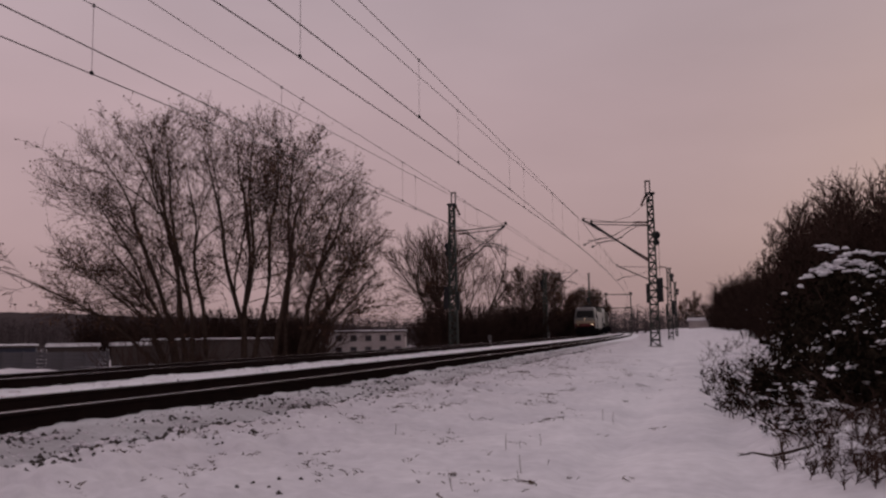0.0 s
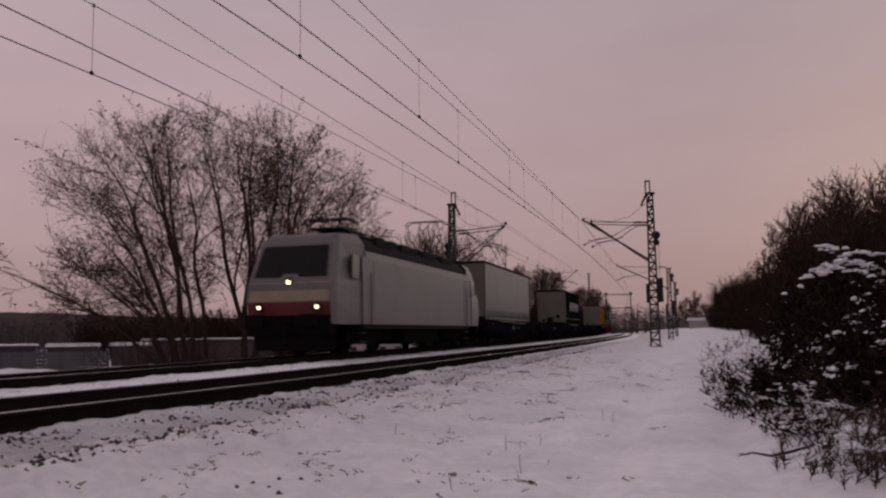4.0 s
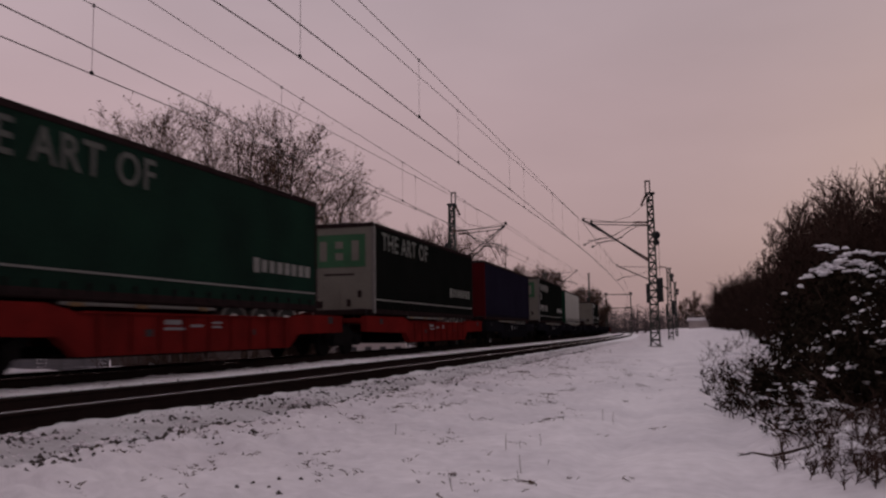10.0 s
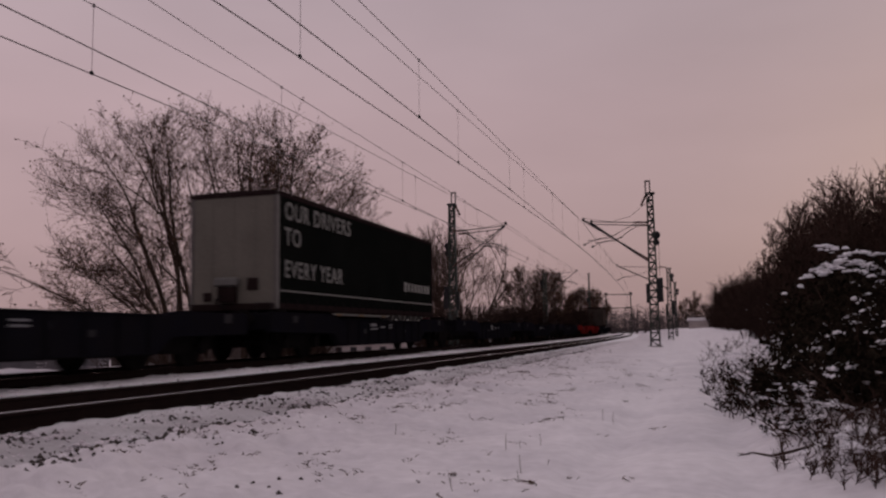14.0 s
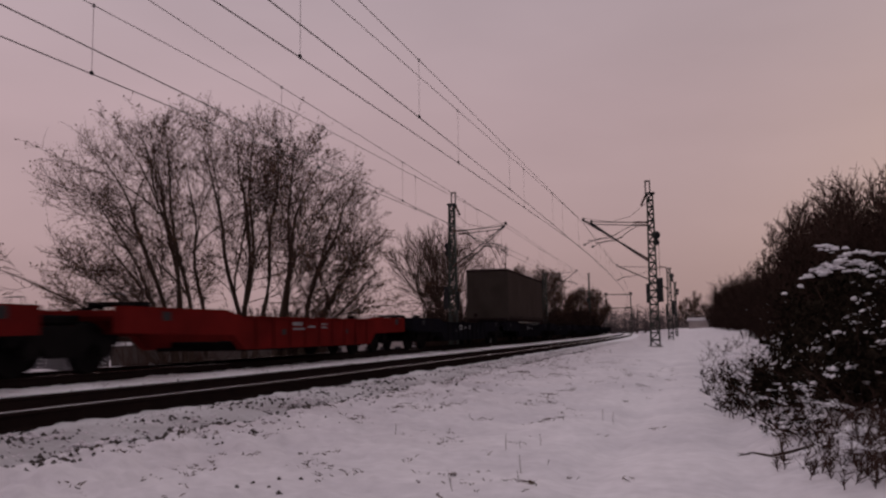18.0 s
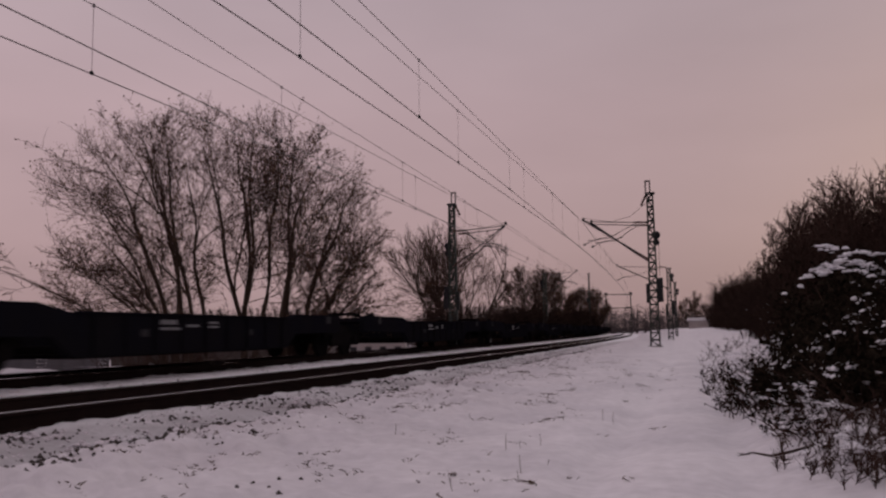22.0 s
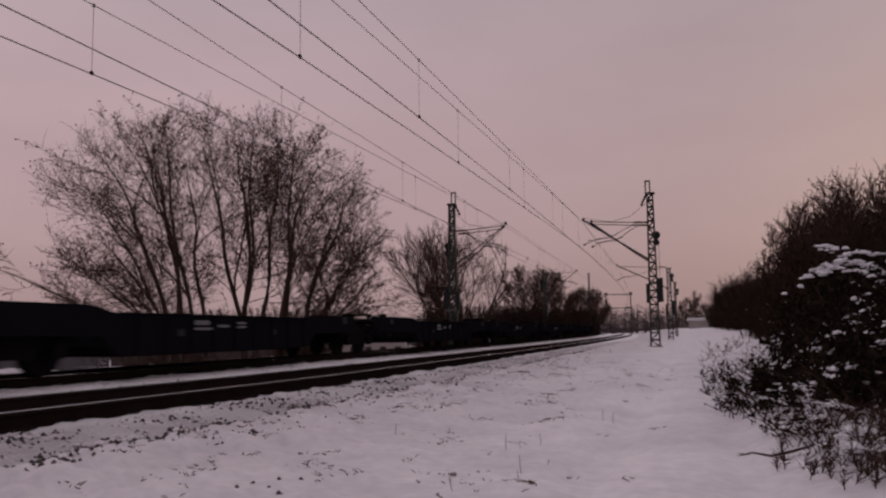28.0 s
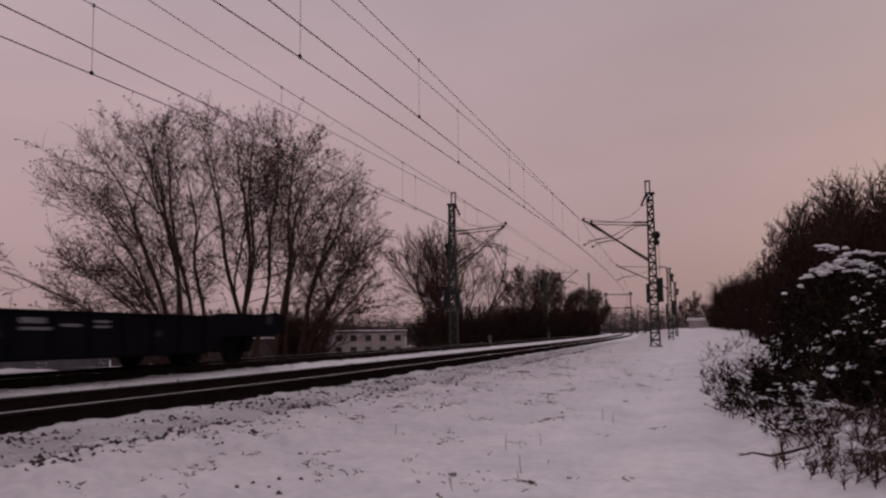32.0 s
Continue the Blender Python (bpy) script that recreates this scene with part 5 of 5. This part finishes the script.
def build_thicket():
    """The overgrown edge of the path: weeds, brambles, dense bushes and young trees behind."""
    rng = random.Random(9)

    def patch(n, s0, s1, edge, deep, full, bend=0.0):
        """Spots of a bush that rises from its edge to its full height."""
        out = []
        for _ in range(n):
            s, d = rng.uniform(s0, s1), rng.uniform(0.05, deep)
            out.append((edge - d - bend * (s - CURVE_FROM) ** 2 / 2, s, full * rng.uniform(0.75, 1.0) * min(1.0, 0.35 + 0.9 * d)))
        return out
    for label, spots, size, per, mt, slim, snow in (
        ("dense dark evergreen bush weighed down with snow", patch(75, 9.0, 11.6, -1.4, 2.0, 1.05) + patch(30, 7.6, 9.0, -1.62, 1.2, 0.95), 0.030, 40, M_DARKLEAF, False, 0.07),
        ("low tangled brambles at the foot of the bush, half snowed in", [(rng.uniform(-1.9, -1.02), 5.3 + 0.05 * k, rng.uniform(0.08, 0.30)) for k in range(30)], 0.09, 7, M_TWIG, True, 0.06),
        ("dense dark bushes beside the path", patch(120, 11, 19, -1.95, 3.0, 1.35), 0.045, 34, M_DARKLEAF, False, 0.03),
        ("dense dark bushes further along the path", patch(130, 19, 34, -2.4, 3.6, 2.1), 0.14, 26, M_HEDGE, True, 0.01),
        ("dark hedge far along the path", patch(170, 34, 80, -2.7, 5.5, 3.1, BEND), 0.26, 22, M_HEDGE, True, 0.0),
        ("dark hedge vanishing along the path", patch(140, 78, 150, -2.9, 8, 4.9, BEND), 0.5, 18, M_HEDGE, True, 0.0),
    ):
        shrub_mass("thicket", label, spots, 1.0, rng.random(), mt, per, size, slim, snow)
    # unseen hedge behind the eye, added to keep low sky light off the train
    shrub_mass("thicket", "unseen hedge behind the eye, added to block low sky light", [(rng.uniform(-9, -3.2), rng.uniform(-45, 5), rng.uniform(0.8, 1.0)) for _ in range(150)], 4.2, rng.random(), M_HEDGE, 20, 0.4, True)
    # a branch bent under its load of snow, high on the near bush, and dabs of snow all over it
    m = Mesh()
    for x, y, z, wide, n in ((1.74, 10.6, 1.40, 0.30, 70), (1.62, 10.3, 1.30, 0.22, 34), (1.95, 10.7, 1.52, 0.16, 24), (1.55, 10.5, 1.58, 0.10, 12), (1.60, 9.6, 0.60, 0.12, 30), (1.70, 9.4, 0.95, 0.07, 10), (1.05, 6.3, -0.06, 0.12, 30), (0.98, 6.0, -0.16, 0.08, 14), (1.35, 8.2, 0.30, 0.09, 14), (1.30, 9.5, 0.42, 0.08, 10)):
        for _ in range(n):
            u = rng.gauss(0, wide)
            r = rng.uniform(0.018, 0.045)
            p = Vector((x + u, y + rng.gauss(0, 0.10), z - 0.7 * u * u + 0.05 * noise.noise((u * 9, z * 3, y)) - abs(rng.gauss(0, 0.03))))
            clump(m, rng, p, r * rng.uniform(0.9, 1.6), r * 1.2, r * rng.uniform(0.45, 0.8))
    for _ in range(105):
        s, d = rng.uniform(7.2, 11.0), rng.uniform(0.0, 0.9)
        p = spot(-1.32 - d, s)
        p.z += 1.1 * min(1.0, 0.35 + 0.9 * d) * rng.uniform(0.1, 1.1)
        k = rng.choice((0.008, 0.010, 0.014, 0.020))
        for _ in range(rng.randint(3, 9)):
            clump(m, rng, p + Vector((rng.gauss(0, 1.6 * k), rng.gauss(0, 1.2 * k), rng.gauss(0, 0.7 * k))), k * rng.uniform(0.6, 2.4), k, k * 0.45)
    for _ in range(140):
        s, d = rng.uniform(7.2, 22.0), rng.uniform(0.0, 1.2)
        p = spot(-0.35 - 0.6 * max(0.0, 1 - (s - 5.0) / 8) - d, s)
        p.z += rng.uniform(0.05, 0.35 + 0.25 * d)
        k = rng.choice((0.007, 0.01, 0.014, 0.02)) * (0.7 + s / 20)
        for _ in range(rng.randint(3, 10)):
            clump(m, rng, p + Vector((rng.gauss(0, 2.2 * k), rng.gauss(0, 1.2 * k), rng.gauss(0, 0.5 * k))), k * rng.uniform(0.6, 2.6), k, k * 0.4)
    solid("snow_patches", m, M_SNOWCLEAN, "clumps of snow lying on the bushes", "snow", "stuff", raw=True)
    # young bare trees above the bushes
    spec = dict(taper=0.5, wobble=0.13, lift=0.06, spread=0.55, kids=(0, 3, 4, 4, 4), fine=2, min=0.006, depth=4, centre=(0, 0, 2.4), axes=(2.4, 2.4, 2.7), leafy=0.25, leaf_mat=M_HEDGE)
    for i, (left, s, h) in enumerate(((-2.9, 14, 2.7), (-2.5, 16, 2.6), (-3.3, 17, 3.3), (-3.7, 20, 3.8), (-3.0, 21, 3.3), (-3.7, 24, 4.1), (-4.0, 29, 4.3), (-4.4, 36, 4.2), (-4.7, 46, 4.2), (-4.9, 60, 4.4), (-5.1, 80, 4.8))):
        k = h / 4.9
        st = tuple(((0.3 * math.cos(a), 0.3 * math.sin(a)), (0.45 * math.cos(a), 0.45 * math.sin(a), 1.2), 2.3 * k, 0.045 * k) for a in (0.0, 1.25, 2.5, 3.8, 5.0))
        plant_tree("young bare tree with a few dark leaves in the hedge", spot(left, s), st, dict(spec, centre=(0, 0, 0.52 * h), axes=(1.3 * k + 0.2, 1.3 * k + 0.2, 0.52 * h), min=0.004 + 0.0002 * s), 40 + i, 2, 0.016 + 0.0007 * s, "young trees in the hedge")
    # weeds and brambles leaning over the path
    st, lv, sn = Mesh(), Mesh(), Mesh()
    for n in range(88):
        s = rng.choice((rng.uniform(6.4, 10), rng.uniform(7, 14), rng.uniform(9, 20), rng.uniform(12, 34)))
        edge = -0.20 - 0.75 * max(0.0, 1 - (s - 5.0) / 8)
        left0 = edge - abs(rng.gauss(0, 0.4 + 0.03 * s))
        lean = Vector((rng.gauss(-0.15, 0.3), rng.gauss(-0.1, 0.2), 1))
        tall = rng.uniform(0.22, 0.75) * (0.5 + min(0.8, (edge - left0) * 1.2))
        thin = min(1.0, 0.45 + s / 22)
        for _ in range(rng.randint(3, 8)):
            p = spot(left0 + rng.gauss(0, 0.07), s + rng.gauss(0, 0.10), -0.03)
            h = tall * rng.uniform(0.5, 1.15)
            d = (lean + Vector((rng.gauss(0, 0.22), rng.gauss(0, 0.22), 0))).normalized()
            pts = []
            for i in range(6):
                pts.append(p.copy())
                d = (d + Vector((rng.gauss(-0.05, 0.2), rng.gauss(0, 0.2), -0.08))).normalized()
                p = p + d * h / 5
            st.tube(pts, [r * thin for r in (0.009, 0.008, 0.007, 0.006, 0.0045, 0.003)], 3, caps=False)
            for i in range(rng.randint(1, 3)):
                a = pts[rng.randint(1, 5)]
                e = Vector((rng.gauss(0, 1), rng.gauss(0, 1), rng.gauss(0.5, 0.7))).normalized()
                st.tube([a, a + e * h * 0.22], [0.005 * thin, 0.002 * thin], 3, caps=False)
                for _ in range(3):
                    leaf(lv, rng, a + e * h * rng.uniform(0.02, 0.24), rng.uniform(0.010, 0.030))
            if rng.random() < 0.6:
                dab(sn, rng, pts[rng.randint(1, 5)], rng.randint(4, 12), 0.03, 0.012)
    # a broken branch lying in the snow
    f = thing("fallen_branch", "dark broken branch lying in the snow", "branch", at=Matrix.Translation(spot(-0.55, 6.9, 0.02)))
    part("limb", Mesh().tube([(-0.26, 0.06, 0.0), (-0.15, 0.03, 0.03), (-0.02, 0, 0.012), (0.12, -0.02, 0.05), (0.30, 0.04, 0.10)], [0.004, 0.007, 0.011, 0.012, 0.009], 6), M_BARK, f)
    for x0, dx, dy, dz in ((-0.22, -0.05, -0.05, 0.01), (-0.17, -0.06, 0.05, -0.02), (-0.08, -0.06, -0.07, 0.01), (0.04, 0.02, -0.09, -0.03), (0.18, 0.06, 0.04, 0.08)):
        part("side_twig", Mesh().tube([(x0, 0.02, 0.02), (x0 + dx, 0.02 + dy, 0.02 + dz)], [0.004, 0.0015], 4), M_BARK, f)
    w = thing("weeds", "dry weeds and bramble stalks dusted with snow", "weeds", kind="stuff")
    part("stalks", st, M_TWIG, w, raw=True)
    part("leaves", lv, M_DARKLEAF, w, raw=True)
    part("snow", sn, M_SNOWCLEAN, w, raw=True)


def build_litter():
    """Stones, tufts and stalks that stick out of the snow."""
    rng = random.Random(3)
    m = Mesh()
    patches = ((4.55, 6.1, 24), (4.5, 6.5, 14), (4.6, 7.3, 26), (4.0, 6.8, 34), (4.4, 4.85, 30), (4.3, 5.1, 30), (4.6, 9.2, 24), (4.45, 8.0, 18), (4.3, 10.5, 16), (4.5, 12.5, 14), (4.2, 14.5, 12), (2.75, 4.9, 6))
    places = [(pl + rng.gauss(0, 0.13), ps + rng.gauss(0, 0.22)) for pl, ps, n in patches for _ in range(n)]
    places += [(rng.gauss(4.56, 0.10), 3.6 + 40 * rng.random() ** 1.6) for _ in range(1000)]
    places += [(rng.gauss(5.15, 0.2), 3.6 + 40 * rng.random() ** 1.6) for _ in range(1500)]
    places += [(rng.gauss(4.0, 0.45), rng.uniform(8, 40)) for _ in range(240)]
    places += [(rng.gauss(8.9, 0.3), rng.uniform(5, 45)) for _ in range(700)]
    for left, s in places:
        if left > 6:
            p = line_at(s, left, -0.2)[0]
        else:
            p = spot(left, s)
            p.z = max(p.z, line_at(s, 0, -0.62 + 0.37 * max(0, min(1, (left - 3.8) / 0.8)) + 0.14 * max(0, min(0.5, left - 4.6)))[0].z)
        r = rng.uniform(0.008, 0.032)
        o = len(m.v)
        for dx, dy, dz in ((1, 0, 0), (-1, 0, 0), (0, 1, 0), (0, -1, 0), (0, 0, 1), (0, 0, -1)):
            j = r * rng.uniform(0.6, 1.3)
            m.v.append((p.x + dx * j, p.y + dy * j, p.z + dz * j * 0.8))
        m.f += [(o + a, o + b, o + c) for a, b, c in ((0, 2, 4), (2, 1, 4), (1, 3, 4), (3, 0, 4), (2, 0, 5), (1, 2, 5), (3, 1, 5), (0, 3, 5))]
    solid("loose_stones", m, M_STONE, "dark ballast stones strewn along the edge of the snow", "stones", "stuff", raw=True)
    k = Mesh()
    for _ in range(2400):
        u, c = rng.choice(((-1, NEAR), (-1, NEAR), (1, NEAR), (-1, FAR)))
        d = rng.uniform(0.88, 1.75)
        s = 3.5 + 36 * rng.random() ** 1.5
        r = rng.uniform(0.012, 0.045) * (0.7 + 0.9 * noise.noise((s * 1.3, c + u, 8)))
        if r > 0.014:
            clump(k, rng, line_at(s, c + u * d, -0.25 + 0.13 * min(0.5, 1.75 - d))[0], r * rng.uniform(1.0, 1.6), r, r * rng.uniform(0.5, 0.9))
    solid("snow_crumbs", k, M_SNOW, "lumps of snow along the edges of the ballast", "snow", "stuff", raw=True)
    g = Mesh()
    tufts = [(rng.gauss(4.1, 0.4), rng.uniform(6, 24)) for _ in range(40)] + [(rng.uniform(0.2, 4.0), rng.uniform(4.2, 30)) for _ in range(70)]
    for left, s in ((2.83, 7.75), (1.37, 7.57), (1.13, 6.55), (1.17, 5.58), (1.59, 7.13), (1.53, 5.27), (1.46, 9.52), (0.94, 10.0), (1.05, 9.9), (2.58, 9.63), (2.45, 8.39), (1.25, 6.1), (1.5, 7.3)):
        p = spot(left, s, -0.01)
        top = p + Vector((rng.gauss(0, 0.015), rng.gauss(0, 0.015), rng.uniform(0.05, 0.15)))
        g.tube([p, p.lerp(top, 0.5) + Vector((rng.gauss(0, 0.006), 0, 0)), top], [0.003, 0.0025, 0.0015], 3, caps=False)
        for _ in range(3):
            leaf(g, rng, p.lerp(top, rng.uniform(0.5, 1.0)), rng.uniform(0.005, 0.012))
    for _ in range(7000):
        left, s = 4.7 - 3.8 * rng.random() ** 1.4, rng.uniform(4.2, 30)
        if noise.noise((left * 1.6, s * 0.8, 21)) + 0.5 * noise.noise((left * 5, s * 3, 2)) + 0.14 * (left - 3.2) < 0.20:
            continue
        p = spot(left, s, -0.004)
        for _ in range(rng.randint(2, 4)):
            a, h = rng.uniform(0, 6.28), rng.uniform(0.015, 0.05)
            q = p + Vector((rng.gauss(0, 0.03), rng.gauss(0, 0.02), 0))
            g.tube([q, q + Vector((math.cos(a) * h, math.sin(a) * h * 0.5, rng.uniform(0.006, 0.02)))], [0.005, 0.002], 3, caps=False)
    for left, s in tufts:
        p = spot(left, s, -0.01)
        flat = rng.random() < 0.995
        for _ in range(rng.randint(4, 10)):
            a = rng.uniform(0, 6.28)
            h = rng.uniform(0.03, 0.09) if flat else rng.uniform(0.08, 0.2)
            e = Vector((math.cos(a), math.sin(a), rng.uniform(0.2, 0.8) if flat else rng.uniform(1.5, 4))).normalized()
            q = p + Vector((rng.gauss(0, 0.05), rng.gauss(0, 0.05), 0))
            g.tube([q, q + e * h * 0.6, q + e * h + Vector((0, 0, -0.01))], [0.004, 0.003, 0.001], 3, caps=False)
    solid("grass_tufts", g, M_GRASS, "dry grass tufts poking through the snow", "grass", "stuff", raw=True)


# ---- distance ----
M_WALLPALE = mat("pale_render", (0.36, 0.32, 0.31), 0.9, scale=0.4, fine=6)
M_WINDOW = mat("dark_window", (0.02, 0.02, 0.024), 0.15, scale=1, bump=0)
M_SHED = mat("blue_cladding", (0.03, 0.035, 0.055), 0.7, scale=0.6)
M_BRICKWALL = mat("dull_wall", (0.06, 0.048, 0.044), 0.9, scale=0.5)


def make_house(at, turn, w, d, h, wall, label, rows=(), flat=True, name="building"):
    t = thing(name, label, "building", "buildings beyond the line", at=Matrix.Translation(at) @ Matrix.Rotation(turn, 4, "Z"))
    body = part("wall", Mesh().box(-w / 2, w / 2, -d / 2, d / 2, -2.5, h, 0.05), wall, t)
    if flat:
        r = part("roof", Mesh().box(-w / 2 - 0.3, w / 2 + 0.3, -d / 2 - 0.3, d / 2 + 0.3, h, h + 0.25, 0.05), M_BRICKWALL, t)
        part("roof_snow", Mesh().box(-w / 2 - 0.2, w / 2 + 0.2, -d / 2 - 0.2, d / 2 + 0.2, h + 0.25, h + 0.5, 0.1), M_SNOWCLEAN, r, "layer of snow on the roof")
    else:
        r = part("roof", Mesh().prism([(-d / 2 - 0.4, h), (0, h + d * 0.13), (d / 2 + 0.4, h)], "x", -w / 2 - 0.3, w / 2 + 0.3), M_SNOWBED, t, "snow-covered pitched roof")
    for z in rows:
        n = max(2, int(w / 3.2))
        for i in range(n):
            x = -w / 2 + w * (i + 0.5) / n
            q = part("window", Mesh().box(x - 0.75, x + 0.75, -d / 2 - 0.05, -d / 2 + 0.02, z - 0.7, z + 0.7, 0.02), M_POST, t)
            part("pane", Mesh().box(x - 0.66, x + 0.66, -d / 2 - 0.07, -d / 2 - 0.04, z - 0.6, z + 0.6), M_WINDOW, q)
    return t


M_FENCE = mat("weathered_fence", (0.085, 0.082, 0.09), 0.9, scale=0.8, fine=12)


def make_fence():
    """Boarded fence on the low ground in front of the sheds."""
    a, b = spot(61.5, 60), spot(46.5, 60)
    t = thing("fence", "weathered grey board fence on the low ground", "fence", at=Matrix.Translation(a) @ Matrix.Rotation(math.atan2(b.y - a.y, b.x - a.x), 4, "Z"))
    w = (b - a).xy.length
    n = 7
    board = Mesh().box(0.02, w / n - 0.02, -0.02, 0.02, 0, 0.30, 0.01).data("board", M_FENCE)
    for i in range(n + 1):
        part("post", Mesh().box(w * i / n - 0.07, w * i / n + 0.07, 0.03, 0.17, -0.4, 2.75, 0.02), M_FENCE, t)
    for i in range(n):
        for k in range(8):
            part("board", board, None, t, at=Matrix.Translation((w * i / n, 0, 0.1 + 0.325 * k)))
    return t


def build_distance():
    make_fence()
    make_house(spot(66.2, 185), 0.30, 20, 9, 4.9, M_WALLPALE, "long pale two-storey building with dark windows", (1.0, 3.6))
    make_house(spot(88.2, 95), 0.72, 8, 7, 3.1, M_SHED, "low dark blue shed with a snowy roof")
    make_house(spot(88.4, 110), 0.65, 7, 4, 3.1, M_BRICKWALL, "low hut with a snow-covered roof", flat=False)
    make_house(spot(81.8, 115), 0.6, 5.4, 4, 3.1, M_BRICKWALL, "low hut with a snow-covered roof", flat=False)
    make_house(spot(75.7, 130), 0.5, 22, 7, 3.6, M_BRICKWALL, "low dull row of garages with snowy roof")
    make_house(spot(-7.1, 165), -0.03, 4.0, 4.4, 1.35, M_WALLPALE, "small hut at the end of the path with snow-laden roof", flat=False, name="hut")
    rng = random.Random(77)
    hill = Mesh()
    n = 120
    for i in range(n + 1):
        a = -0.8 + 2.3 * i / n
        h = 4 + 15 * smooth(0.15, 0.75, a) + 2.2 * noise.noise((a * 7, 0, 0)) + 1.2 * noise.noise((a * 31, 4, 0))
        for r, z in ((520, -5), (560, h * 0.75), (600, h), (680, h * 0.9), (760, -5)):
            hill.v.append((-math.sin(a) * r, math.cos(a) * r, z + (0.9 * noise.noise((a * 90, r, 2)) if z > 0 else 0)))
    hill.f = [(i * 5 + k, i * 5 + k + 1, (i + 1) * 5 + k + 1, (i + 1) * 5 + k) for i in range(n) for k in range(4)]
    solid("wooded_hill", hill, M_FARWOOD, "low dark wooded hill on the horizon", "hill", "structure")
    m = Mesh()
    for ring, (dist, h, n, size) in enumerate(((270, 8, 700, 0.9), (400, 11, 800, 1.3), (540, 13, 800, 1.8))):
        for i in range(n):
            a = -0.75 + 2.2 * i / n
            x, y = -math.sin(a) * dist * rng.uniform(0.94, 1.06), math.cos(a) * dist * rng.uniform(0.94, 1.06)
            hh = h * (1.35 if a > 0.2 else 1.0) * (0.75 + 0.35 * noise.noise((a * 9, ring * 3.1, 0)) + 0.22 * rng.random())
            base = -4.0 if a > 0.12 else 0.2
            m.tube([(x, y, base), (x + rng.gauss(0, 0.4), y, base + hh)], [0.25, 0.05], 3, caps=False)
            for _ in range(40):
                k = rng.random() ** 0.8
                leaf(m, rng, Vector((x + rng.gauss(0, 1.5), y + rng.gauss(0, 1.4), base + hh * k)), size * rng.uniform(0.3, 0.9), True)
    solid("far_woods", m, M_FARWOOD, "dark bare woods along the horizon", "woods", "stuff", raw=True)


build_ground()
build_bed()
build_track(NEAR, "near railway track, rusty rails in trodden snow")
build_track(FAR, "far railway track carrying the goods train")
build_overhead()
build_train()
build_trees()
build_end_tree()
build_shrubs()
build_snowy_brush()
build_thicket()
build_distance()
build_litter()
motions()
